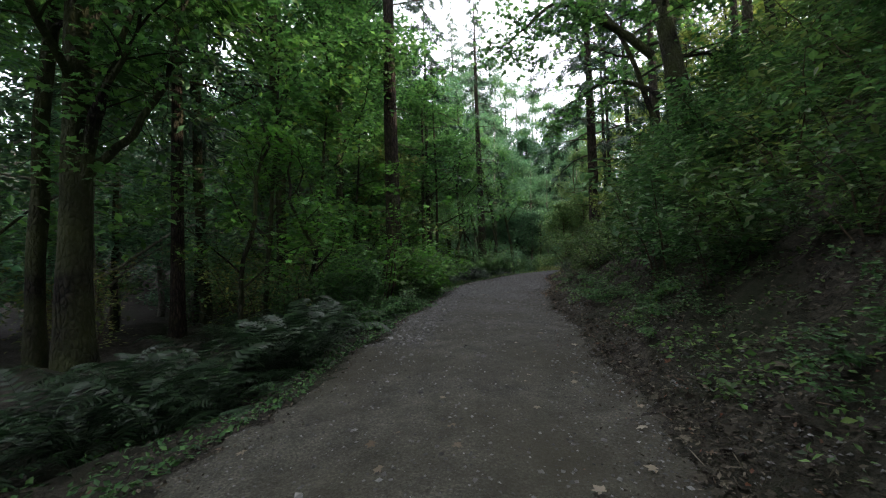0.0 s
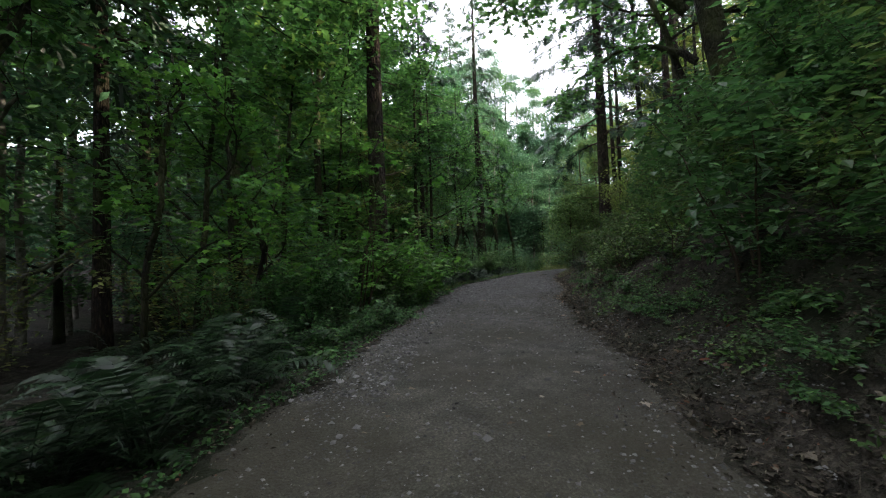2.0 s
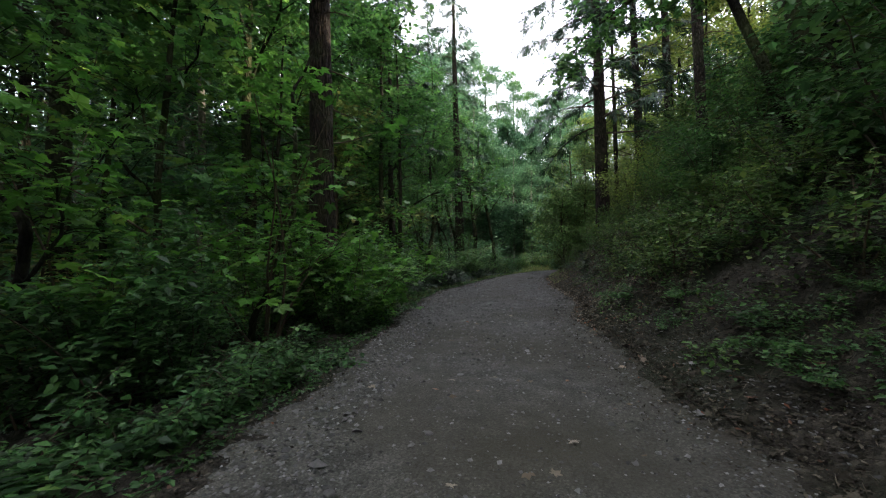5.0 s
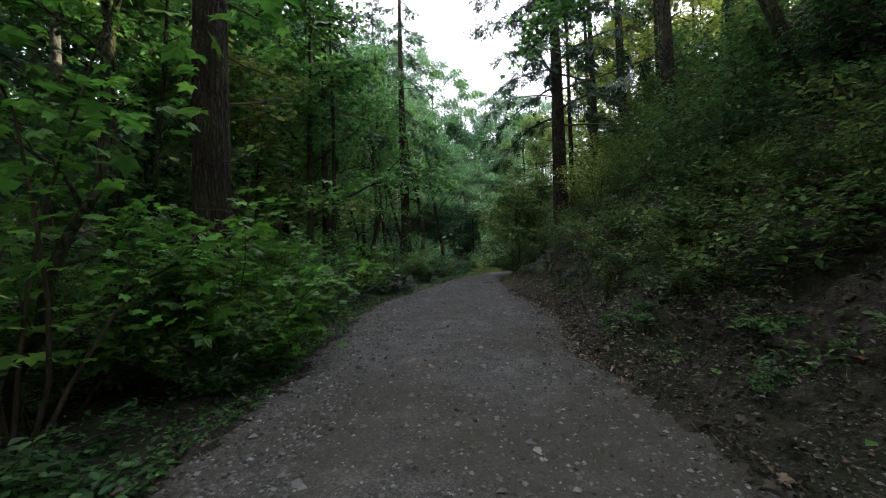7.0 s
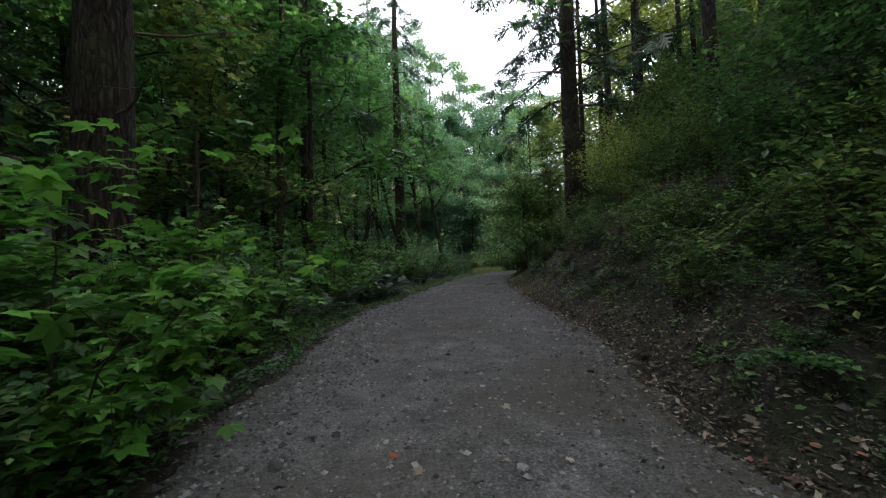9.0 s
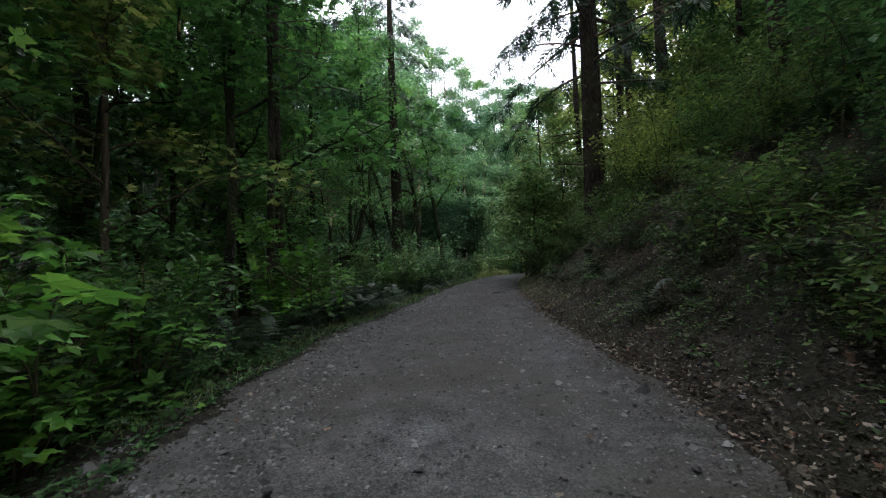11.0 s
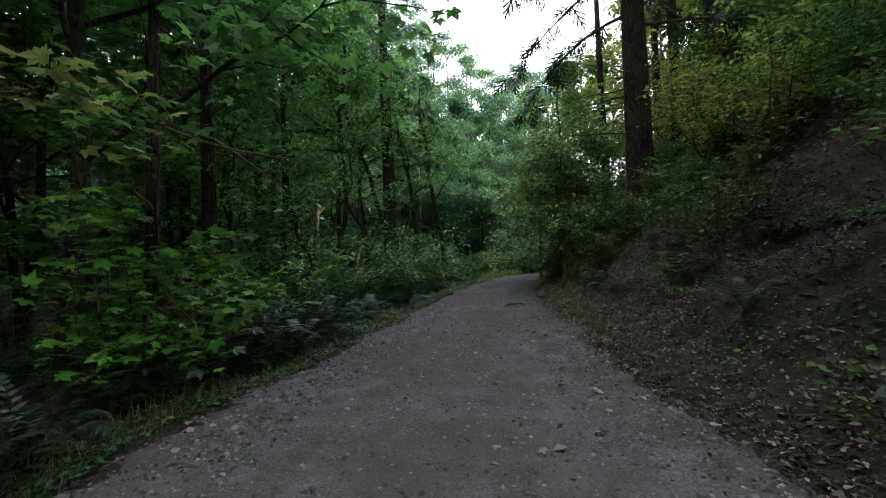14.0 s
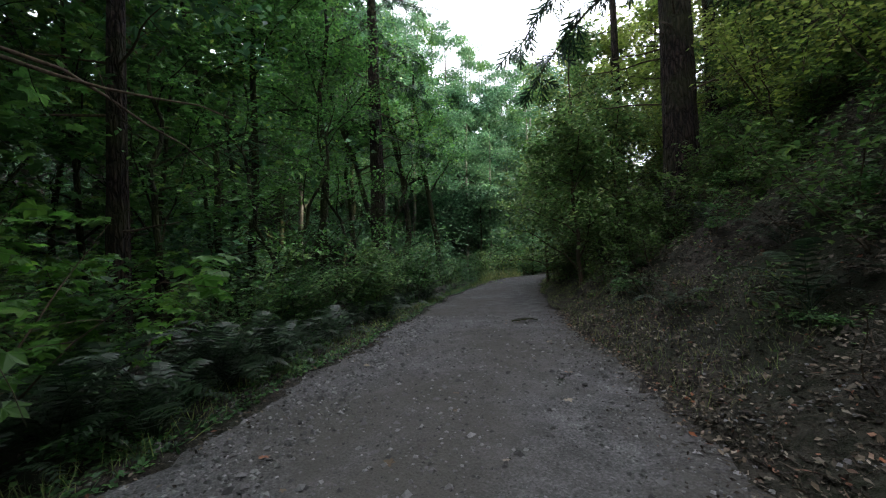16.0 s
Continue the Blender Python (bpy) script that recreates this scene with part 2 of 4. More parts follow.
def trail_wear(mat):
    """Packed olive-brown dirt in the first metres gives way to paler loose gravel; soil is trodden in along the edge under the bank."""
    n, l = mat.node_tree.nodes, mat.node_tree.links
    bsdf = n["Principled BSDF"]
    src = bsdf.inputs["Base Color"].links[0].from_socket
    tc = n.new("ShaderNodeTexCoord")
    sep = n.new("ShaderNodeSeparateXYZ")
    l.new(tc.outputs["Object"], sep.inputs[0])
    rough = noise_tex(n, l, 0.8, 3)
    add = n.new("ShaderNodeMath")
    add.operation = "MULTIPLY_ADD"
    add.inputs[1].default_value = 8.0
    l.new(rough.outputs[0], add.inputs[0])
    l.new(sep.outputs[1], add.inputs[2])
    rng = n.new("ShaderNodeMapRange")
    rng.inputs["From Min"].default_value, rng.inputs["From Max"].default_value = 10.0, 26.0
    l.new(add.outputs[0], rng.inputs["Value"])
    dirt = n.new("ShaderNodeMixRGB")
    dirt.blend_type = "MULTIPLY"
    dirt.inputs[0].default_value = 1.0
    dirt.inputs[2].default_value = (0.66, 0.64, 0.52, 1)
    l.new(src, dirt.inputs[1])
    pick = n.new("ShaderNodeMixRGB")
    l.new(rng.outputs[0], pick.inputs[0])
    l.new(dirt.outputs[0], pick.inputs[1])
    l.new(src, pick.inputs[2])
    across = n.new("ShaderNodeAttribute")
    across.attribute_name = "across"
    fray = noise_tex(n, l, 2.6, 6)
    edge = n.new("ShaderNodeMath")
    edge.operation = "MULTIPLY_ADD"
    edge.inputs[1].default_value = 0.42
    l.new(fray.outputs[0], edge.inputs[0])
    l.new(across.outputs["Fac"], edge.inputs[2])
    band = ramp(n, [(0.0, (0, 0, 0)), (0.5, (0.4, 0.4, 0.4)), (1.0, (0.92, 0.92, 0.92))])
    far = n.new("ShaderNodeMapRange")
    far.inputs["From Min"].default_value, far.inputs["From Max"].default_value = 0.99, 1.24
    l.new(edge.outputs[0], far.inputs["Value"])
    l.new(far.outputs[0], band.inputs[0])
    soil = n.new("ShaderNodeMixRGB")
    soil.inputs[2].default_value = (0.042, 0.035, 0.026, 1)
    l.new(band.outputs[0], soil.inputs[0])
    l.new(pick.outputs[0], soil.inputs[1])
    l.new(soil.outputs[0], bsdf.inputs["Base Color"])


trail_wear(M_PATH)
M_STONE = island_material("gravel_stone", [(0.0, (0.0344, 0.03354, 0.03182)), (0.5, (0.0946, 0.09116, 0.08772)), (0.85, (0.1462, 0.1436, 0.1393)), (1.0, (0.2408, 0.2365, 0.2279))])
M_LITTER = island_material("dead_leaves", [(0.0, (0.0164, 0.01312, 0.00902)), (0.45, (0.03608, 0.03034, 0.02132)), (0.8, (0.07052, 0.05986, 0.04346)), (0.95, (0.1394, 0.1214, 0.09184)), (1.0, (0.1066, 0.041, 0.02296))])
M_PALELEAF = island_material("fallen_leaf_pale", [(0.0, (0.0792, 0.0572, 0.0352)), (0.5, (0.176, 0.1452, 0.1056)), (0.85, (0.2816, 0.2464, 0.1936)), (1.0, (0.2112, 0.0704, 0.0264))])


# ---- lie of the land ----
def interp(v, xs, ys):
    return np.interp(v, xs, ys)


LEFT_Y, LEFT_X = (-60, 2, 10, 20, 24, 27, 32, 40, 45, 50, 55, 59, 63, 67, 80), (-2.6, -2.7, -2.95, -3.05, -2.9, -2.1, -0.95, 0.6, 2.2, 3.7, 5.6, 8.7, 13, 20, 60)
RIGHT_Y, RIGHT_X = (-60, 3, 8, 13, 17, 21, 24, 27, 30, 34, 41, 47, 52, 55, 60, 63, 76), (1.5, 1.5, 1.6, 1.45, 1.7, 2.5, 2.45, 2.75, 3.15, 3.65, 5.1, 6.7, 8.2, 9.4, 14, 20, 60)
BANK_S, BANK_H = (0, 0.7, 1.4, 3.5, 7, 10.5, 15, 25, 45, 300), (0, 0.34, 0.86, 2.7, 5.9, 9.2, 12.6, 17, 20, 24)
DROP_S, DROP_H = (0, 0.5, 2, 6, 12, 20, 28, 40, 55, 80, 300), (0, -0.08, -0.3, -0.6, -1.3, -2.2, -1.8, 2.5, 10, 20, 30)

AHEAD_Y, AHEAD_H = (62, 72, 84, 110, 300), (0, 1.5, 7, 20, 30)


def left_edge(y):
    return interp(y, LEFT_Y, LEFT_X) + 0.08 * np.sin(y * 1.7) + 0.03 * np.sin(y * 4.3 + 1)


def right_edge(y):
    return interp(y, RIGHT_Y, RIGHT_X) + 0.08 * np.sin(y * 1.3 + 2) + 0.03 * np.sin(y * 3.7)


def trail_z(y):
    u = np.clip(y, -40, 33) / 20
    return 0.472 * u + 0.112 * u * u - 0.0763 * np.where(u > 0, u, 0) ** 3 + 0.004 * np.maximum(y - 33, 0)


def lumps(x, y):
    return (np.sin(x * 1.9 + np.sin(y * 1.3)) * np.sin(y * 1.6 + 1.2 * np.sin(x * 0.9)) * 0.5 + np.sin(x * 4.7 + y * 2.1) * np.sin(y * 5.2 - x) * 0.55 + np.sin(x * 8.3 - y * 3.1) * np.sin(y * 7.7 + x * 2.3) * 0.2
            + np.sin(x * 0.53 + 1) * np.sin(y * 0.41) * 0.9)


def ground_z(x, y):
    x, y = np.asarray(x, float), np.asarray(y, float)
    s, d = x - right_edge(y), left_edge(y) - x
    rise = interp(s, BANK_S, BANK_H) * interp(y, (27, 37), (1.0, 1.2))
    rough = np.clip(np.maximum(s, d) / 1.2, 0, 1) * 0.2
    return trail_z(y) + np.where(s > 0, rise, 0) + np.where(d > 0, interp(d, DROP_S, DROP_H) + interp(y, AHEAD_Y, AHEAD_H) * np.clip(d / 8, 0, 1), 0) + lumps(x, y) * rough


# ---- mesh helpers ----
def mesh_data(name, verts, polys, mat, smooth=False):
    """polys: arrays of vertex indices, one array for each count of corners."""
    me = bpy.data.meshes.new(name)
    verts = np.asarray(verts, np.float32)
    polys = [np.asarray(p, np.int32) for p in polys if len(p)]
    me.vertices.add(len(verts))
    me.vertices.foreach_set("co", verts.ravel())
    loops = np.concatenate([p.ravel() for p in polys])
    sizes = np.concatenate([np.full(len(p), p.shape[1], np.int32) for p in polys])
    me.loops.add(len(loops))
    me.loops.foreach_set("vertex_index", loops)
    me.polygons.add(len(sizes))
    me.polygons.foreach_set("loop_start", np.concatenate([[0], np.cumsum(sizes)[:-1]]).astype(np.int32))
    me.polygons.foreach_set("use_smooth", np.full(len(sizes), smooth))
    me.update(calc_edges=True)
    me.materials.append(mat)
    return me


def part(name, data, parent=None, label="", m=None):
    ob = new(name, data)
    if parent:
        ob.parent = parent
    if m is not None:
        ob.matrix_basis = m
    return tagged(ob, label)


def thing(name, m, label, category, group=""):
    ob = new(name)
    ob.empty_display_size = 0.2
    ob.matrix_basis = m
    return tagged(ob, label, category, group)


class Builder:
    """Collects vertices and faces of one mesh."""

    def __init__(self):
        self.v, self.q, self.t, self.n = [], [], [], 0

    def add(self, verts, quads=(), tris=()):
        if len(quads):
            self.q.append(np.asarray(quads) + self.n)
        if len(tris):
            self.t.append(np.asarray(tris) + self.n)
        self.v.append(np.asarray(verts, float))
        self.n += len(verts)

    def tube(self, pts, radii, seg=8, rough=0.0, rnd=None):
        pts, radii = np.asarray(pts, float), np.asarray(radii, float)
        tang = np.gradient(pts, axis=0)
        tang /= np.linalg.norm(tang, axis=1)[:, None] + 1e-9
        ref = np.where(np.abs(tang[:, 2:3]) > 0.9, [[1.0, 0, 0]], [[0, 0, 1.0]])
        a = np.cross(tang, ref)
        a /= np.linalg.norm(a, axis=1)[:, None] + 1e-9
        b = np.cross(tang, a)
        if abs(tang[0, 2]) > 0.9:
            a = np.tile([[1.0, 0, 0]], (len(pts), 1))
            b = np.tile([[0, 1.0, 0]], (len(pts), 1))
        ang = np.linspace(0, 2 * np.pi, seg, endpoint=False)
        r = radii[:, None] * np.ones(seg)
        if rough and rnd is not None:
            rows = max(2, len(pts) // 4)
            field = rnd.uniform(-1, 1, (rows, seg))
            at = np.linspace(0, rows - 1, len(pts))
            ridge = np.stack([np.interp(at, np.arange(rows), field[:, j]) for j in range(seg)], 1)
            r = r * (1 + rough * (1.3 * ridge + rnd.uniform(-0.4, 0.4, r.shape)))
        ring = pts[:, None, :] + r[..., None] * (np.cos(ang)[None, :, None] * a[:, None, :] + np.sin(ang)[None, :, None] * b[:, None, :])
        n = len(pts)
        i, j = np.meshgrid(np.arange(n - 1), np.arange(seg), indexing="ij")
        k = (j + 1) % seg
        self.add(ring.reshape(-1, 3), np.stack([i * seg + j, i * seg + k, (i + 1) * seg + k, (i + 1) * seg + j], -1).reshape(-1, 4))

    def cloud(self, template, pos, axis, size, rnd, tilt=0.5):
        """A leaf of the template's shape at every place, along its axis, face up but for the tilt."""
        tv, tq, tt = template
        n = len(pos)
        axis = axis / (np.linalg.norm(axis, axis=1)[:, None] + 1e-9)
        up = np.array([0, 0, 1.0]) + rnd.normal(0, tilt, (n, 3))
        side = np.cross(up, axis)
        side /= np.linalg.norm(side, axis=1)[:, None] + 1e-9
        nor = np.cross(axis, side)
        v = pos[:, None, :] + size[:, None, None] * (tv[None, :, 0:1] * axis[:, None] + tv[None, :, 1:2] * side[:, None] + tv[None, :, 2:3] * nor[:, None])
        off = (np.arange(n) * len(tv))[:, None, None]
        self.add(v.reshape(-1, 3), (tq[None] + off).reshape(-1, 4) if len(tq) else (), (tt[None] + off).reshape(-1, 3) if len(tt) else ())

    def data(self, name, mat, smooth=False):
        return mesh_data(name, np.concatenate(self.v), [np.concatenate(p) for p in (self.q, self.t) if p], mat, smooth)


# leaf outlines, one unit long: an ovate leaf folded along its rib, a lobed maple leaf, a flat spray of needles, a blade
OVATE = (np.array([(0, 0, 0), (0.45, 0.3, 0.07), (1, 0, -0.05), (0.45, -0.3, 0.07)]), np.zeros((0, 4), int), np.array([(0, 2, 1), (0, 3, 2)]))


def maple_outline():
    v, q = [(0.12, 0, 0)], []
    for ang, ln in ((0, 1.0), (52, 0.82), (-52, 0.82), (108, 0.55), (-108, 0.55)):
        a = radians(ang)
        c, s = math.cos(a), math.sin(a)
        b = len(v)
        for r, w, z in ((0.5 * ln, 0.29 * ln, 0.03), (ln, 0, -0.08), (0.5 * ln, -0.29 * ln, 0.03)):
            v.append((0.12 + r * c - w * s, r * s + w * c, z))
        q.append((0, b + 2, b + 1, b))
    return np.array(v), np.array(q), np.zeros((0, 3), int)


def spray_outline():
    v, q = [], []
    for ang, st, ln in ((0, 0.0, 1.0), (38, 0.1, 0.5), (-38, 0.1, 0.5), (34, 0.35, 0.42), (-34, 0.35, 0.42), (28, 0.6, 0.3), (-28, 0.6, 0.3)):
        a = radians(ang)
        c, s = math.cos(a), math.sin(a)
        b = len(v)
        w = 0.05
        for r, k in ((0, -w * 0.6), (0, w * 0.6), (ln, w * 0.7), (ln, -w * 0.7)):
            v.append((st + r * c - k * s, r * s + k * c, -0.1 * (st + r) ** 2))
        q.append((b, b + 3, b + 2, b + 1))
    return np.array(v), np.array(q), np.zeros((0, 3), int)


MAPLE, SPRAY = maple_outline(), spray_outline()
BOUGH = (np.array([(0, -0.03, 0), (0, 0.03, 0), (1, 0.04, -0.1), (1, -0.04, -0.1), (0.1, 0, 0), (0.2, -0.02, 0), (0.75, 0.4, -0.06), (0.68, 0.46, -0.06), (0.1, 0, 0), (0.2, 0.02, 0), (0.68, -0.46, -0.06), (0.75, -0.4, -0.06)]),
         np.array([(0, 3, 2, 1), (4, 5, 6, 7), (8, 10, 11, 9)]), np.zeros((0, 3), int))
BLADE = (np.array([(0, -0.014, 0), (0, 0.014, 0), (0.6, 0.011, 0), (0.6, -0.011, 0), (1, 0, -0.08)]), np.array([(0, 3, 2, 1)]), np.array([(3, 4, 2)]))


def curve_pts(start, direction, length, n, rnd, wobble=0.12, droop=0.0):
    p, d = np.array(start, float), np.array(direction, float)
    d /= np.linalg.norm(d)
    out = [p.copy()]
    for _ in range(n):
        d = d + rnd.normal(0, wobble, 3) + np.array([0, 0, -droop / n])
        d /= np.linalg.norm(d)
        p = p + d * length / n
        out.append(p.copy())
    return np.array(out)


# ---- trees ----
def broadleaf(name, m, seed, height, dia, bark, leaf, template, leaf_size, leaves, label, category="tree", limbs=12, first=0.25, reach=0.35,
              lean=(0, 0), wobble=0.05, spread=0.5, group="", rise=0.45, fine=True, clump=24):
    rnd = np.random.RandomState(seed)
    tree = thing(name, m, label, category, group)
    n = 14
    hs = np.linspace(0, 1, n)
    wob = np.cumsum(rnd.normal(0, wobble, (n, 2)), 0) * height / n
    trunk = np.stack([lean[0] * hs * height + wob[:, 0] - wob[0, 0], lean[1] * hs * height + wob[:, 1] - wob[0, 1], hs * height - 0.3], 1)
    rad = dia / 2 * (1 - hs) ** 0.7 + 0.02
    rad[0] *= 1.3
    b = Builder()
    up = np.linspace(0, 1, 44 if fine else 18)
    b.tube(np.stack([np.interp(up, hs, trunk[:, i]) for i in range(3)], 1), np.interp(up, hs, rad), 18 if fine else 8, 0.06, rnd)
    part("trunk", b.data("trunk", bark, True), tree)
    ends, wood = [], Builder()
    for i in range(limbs):
        h = first + (0.97 - first) * (i + rnd.uniform(0, 0.6)) / limbs
        base = np.array([np.interp(h, hs, trunk[:, k]) for k in range(3)])
        ang = i * 2.4 + rnd.uniform(-0.5, 0.5)
        ln = height * reach * (1.15 - h) * rnd.uniform(0.7, 1.2)
        d = (math.cos(ang), math.sin(ang), rise + 0.5 * h)
        pts = curve_pts(base, d, ln, 7, rnd, 0.16, 0.25)
        r0 = min(np.interp(h, hs, rad) * 0.5, 0.03 + ln * 0.016)
        lb = Builder() if fine else wood
        lb.tube(pts, np.linspace(r0, 0.012, 8), 6 if fine else 4, 0.06, rnd)
        for k in range(2, 8):
            for _ in range(2):
                tw = curve_pts(pts[k], (pts[k] - pts[k - 1]) / (np.linalg.norm(pts[k] - pts[k - 1]) + 1e-9) + rnd.normal(0, 0.6, 3), ln * rnd.uniform(0.18, 0.4), 4, rnd, 0.2, 0.3)
                if fine:
                    lb.tube(tw, np.linspace(max(r0 * 0.3, 0.008), 0.004, 5), 3)
                ends.extend(tw[1:])
        if fine:
            part("limb", lb.data("limb", bark, True), tree)
    if not fine:
        tagged(part("branchwood", wood.data("branchwood", bark, True), tree), kind="stuff")
    ends = np.array(ends)
    c = Builder()
    heart = ends[rnd.choice(len(ends), min(len(ends), max(40, leaves // clump)), replace=False)]
    pick = heart[rnd.randint(0, len(heart), leaves)]
    pos = pick + np.clip(rnd.normal(0, 1, (leaves, 3)), -1.5, 1.5) * spread * (1, 1, 0.4)
    ax = rnd.normal(0, 1, (leaves, 3)) * (1, 1, 0.25) + (0, 0, -0.22)
    c.cloud(template, pos, ax, leaf_size * rnd.uniform(0.6, 1.25, leaves), rnd, 0.3)
    part("crown", c.data("crown", leaf), tree)
    return tree


def conifer(name, m, seed, height, dia, label, first=0.3, reach=4.5, boughs=60, sprays=34, dead=10, lean=(0, 0), spray=0.55, group="", fine=True, twigs=None):
    rnd = np.random.RandomState(seed)
    tree = thing(name, m, label, "tree", group)
    n = (110 if dia > 0.8 else 50) if fine else 20
    hs = np.linspace(0, 1, n)
    trunk = np.stack([lean[0] * hs * height + 0.05 * np.sin(hs * 7 + seed), lean[1] * hs * height, hs * height - 0.5], 1)
    rad = dia / 2 * (1 - hs * 0.93) * (1 + 0.35 * np.exp(-hs * height / 0.6))
    b = Builder()
    b.tube(trunk, rad, (44 if dia > 0.8 else 22) if fine else 9, 0.05, rnd)
    part("trunk", b.data("trunk", M_FIRBARK, False), tree)
    for i in range(dead):
        db = Builder()
        h = rnd.uniform(0.08, first + 0.05)
        ang = rnd.uniform(0, 6.28)
        pts = curve_pts([np.interp(h, hs, trunk[:, k]) for k in range(3)], (math.cos(ang), math.sin(ang), rnd.uniform(-0.2, 0.25)), rnd.uniform(0.8, 3.2), 6, rnd, 0.12, 0.2)
        db.tube(pts, np.linspace(0.035, 0.008, 7), 5)
        for k in (3, 4, 5):
            db.tube(curve_pts(pts[k], rnd.normal(0, 1, 3), 0.5, 3, rnd, 0.2), np.linspace(0.01, 0.004, 4), 3)
        part("dead_branch", db.data("dead_branch", M_TWIG, True), tree, "bare dead lower branch")
    c, w = Builder(), Builder()
    for i in range(boughs):
        h = first + (0.985 - first) * (i / boughs) ** 0.9
        ang = i * 2.399 + rnd.uniform(-0.3, 0.3)
        ln = reach * (1.05 - (h - first) / (1 - first)) ** 0.8 * rnd.uniform(0.65, 1.15) + 0.3
        pts = curve_pts([np.interp(h, hs, trunk[:, k]) for k in range(3)], (math.cos(ang), math.sin(ang), 0.12), ln, 7, rnd, 0.07, 0.55)
        w.tube(pts, np.linspace(0.012 + ln * 0.009, 0.006, 8), 5 if fine else 3)
        k = rnd.uniform(1.0, 7, sprays)
        pos = np.stack([np.interp(k, np.arange(8), pts[:, j]) for j in range(3)], 1)
        out = pts[-1] - pts[0]
        out /= np.linalg.norm(out)
        ax = out[None, :] * 0.6 + rnd.normal(0, 0.7, (sprays, 3)) * (1, 1, 0.3) + (0, 0, -0.5)
        pos = pos + rnd.normal(0, 0.12, (sprays, 3))
        c.cloud(twigs or SPRAY, pos, ax, spray * rnd.uniform(0.6, 1.3, sprays) * min(1, 0.5 + ln / 4), rnd, 0.5)
    tagged(part("bough_wood", w.data("bough_wood", M_TWIG, True), tree), kind="stuff")
    part("crown", c.data("crown", M_NEEDLE), tree)
    return tree


def shrub(name, m, seed, height, width, leaf, template, leaf_size, leaves, label, stems=6, group="", category="shrub", arch=0.5):
    rnd = np.random.RandomState(seed)
    bush = thing(name, m, label, category, group)
    ends = []
    for i in range(stems):
        ang = i * 6.28 / stems + rnd.uniform(-0.5, 0.5)
        out = rnd.uniform(0.2, 1.0) * width / 2
        pts = curve_pts((0.1 * math.cos(ang), 0.1 * math.sin(ang), -0.1), (math.cos(ang) * out, math.sin(ang) * out, height), math.hypot(out, height) * rnd.uniform(0.8, 1.15), 7, rnd, 0.13, arch)
        b = Builder()
        b.tube(pts, np.linspace(0.008 + 0.005 * height, 0.004, 8), 4)
        for k in range(2, 8):
            for j in range(3):
                tw = curve_pts(pts[k], rnd.normal(0, 1, 3) * (1, 1, 0.4), height * rnd.uniform(0.1, 0.28), 3, rnd, 0.2, 0.2)
                if j == 0:
                    b.tube(tw, np.linspace(0.005, 0.002, 4), 3)
                ends.extend(tw[1:])
        part("stem", b.data("stem", M_TWIG, True), bush)
    ends = np.array(ends)
    c = Builder()
    ends = ends[rnd.choice(len(ends), min(len(ends), max(30, leaves // 9)), replace=False)]
    pos = ends[rnd.randint(0, len(ends), leaves)] + rnd.normal(0, 0.09 * height ** 0.6, (leaves, 3)) * (1, 1, 0.6)
    pos[:, 2] = np.maximum(pos[:, 2], 0.04)
    ax = rnd.normal(0, 1, (leaves, 3)) * (1, 1, 0.2) + (0, 0, -0.18)
    c.cloud(template, pos, ax, leaf_size * rnd.uniform(0.55, 1.3, leaves), rnd, 0.24)
    part("foliage", c.data("foliage", leaf), bush)
    return bush


def frond_mesh(seed, length):
    """One arching fern frond: a rib with tapering leaflets on both sides."""
    rnd = np.random.RandomState(seed)
    n = 19
    u = np.linspace(0, 1, n)
    x = length * (u - 0.22 * u ** 3)
    z = length * (1.0 * u - 0.85 * u ** 2.2)
    y = length * 0.06 * np.sin(u * 2 + seed)
    pts = np.stack([x, y, z], 1)
    b = Builder()
    b.tube(pts, np.linspace(0.006, 0.0015, n), 3)
    k = np.arange(3, n)
    tang = np.gradient(pts, axis=0)[k]
    tang /= np.linalg.norm(tang, axis=1)[:, None]
    wid = length * 0.13 * np.clip(1.25 * np.sin(np.pi * (0.12 + 0.86 * u[k])) ** 0.8, 0.05, 1)
    for s in (-1, 1):
        ax = tang * 0.35 + np.array([0, s, -0.12]) + rnd.normal(0, 0.06, tang.shape)
        leaflet = (np.array([(0, -0.13, 0), (0, 0.14, 0), (0.55, 0.1, 0.02), (0.55, -0.1, 0.02), (1, 0, -0.06)]), np.array([(0, 3, 2, 1)]), np.array([(3, 4, 2)]))
        b.cloud(leaflet, pts[k], ax, wid * rnd.uniform(0.88, 1.08, len(k)), rnd, 0.12)
    return b.data("frond", M_FERN)


FRONDS = [frond_mesh(i, ln) for i, ln in enumerate((0.8, 0.95, 1.05, 1.15, 0.7, 1.0))]


def fern(m, seed, fronds=15, scale=1.0, label="green sword fern with long arching fronds"):
    rnd = np.random.RandomState(seed)
    plant = thing("sword_fern", m, label, "fern", "sword ferns beside the trail")
    for i in range(fronds):
        a = 360 * i / fronds + rnd.uniform(-14, 14)
        s = scale * rnd.uniform(0.75, 1.15)
        part("frond", FRONDS[rnd.randint(len(FRONDS))], plant, m=pose(0, 0, 0, rnd.uniform(-12, 12), rnd.uniform(-42, 8), a) @ Matrix.Scale(s, 4))
    return plant


def on_ground(x, y, rz=0, sink=0.0, scale=1.0):
    return pose(x, y, float(ground_z(x, y)) - sink, 0, 0, rz) @ Matrix.Scale(scale, 4)


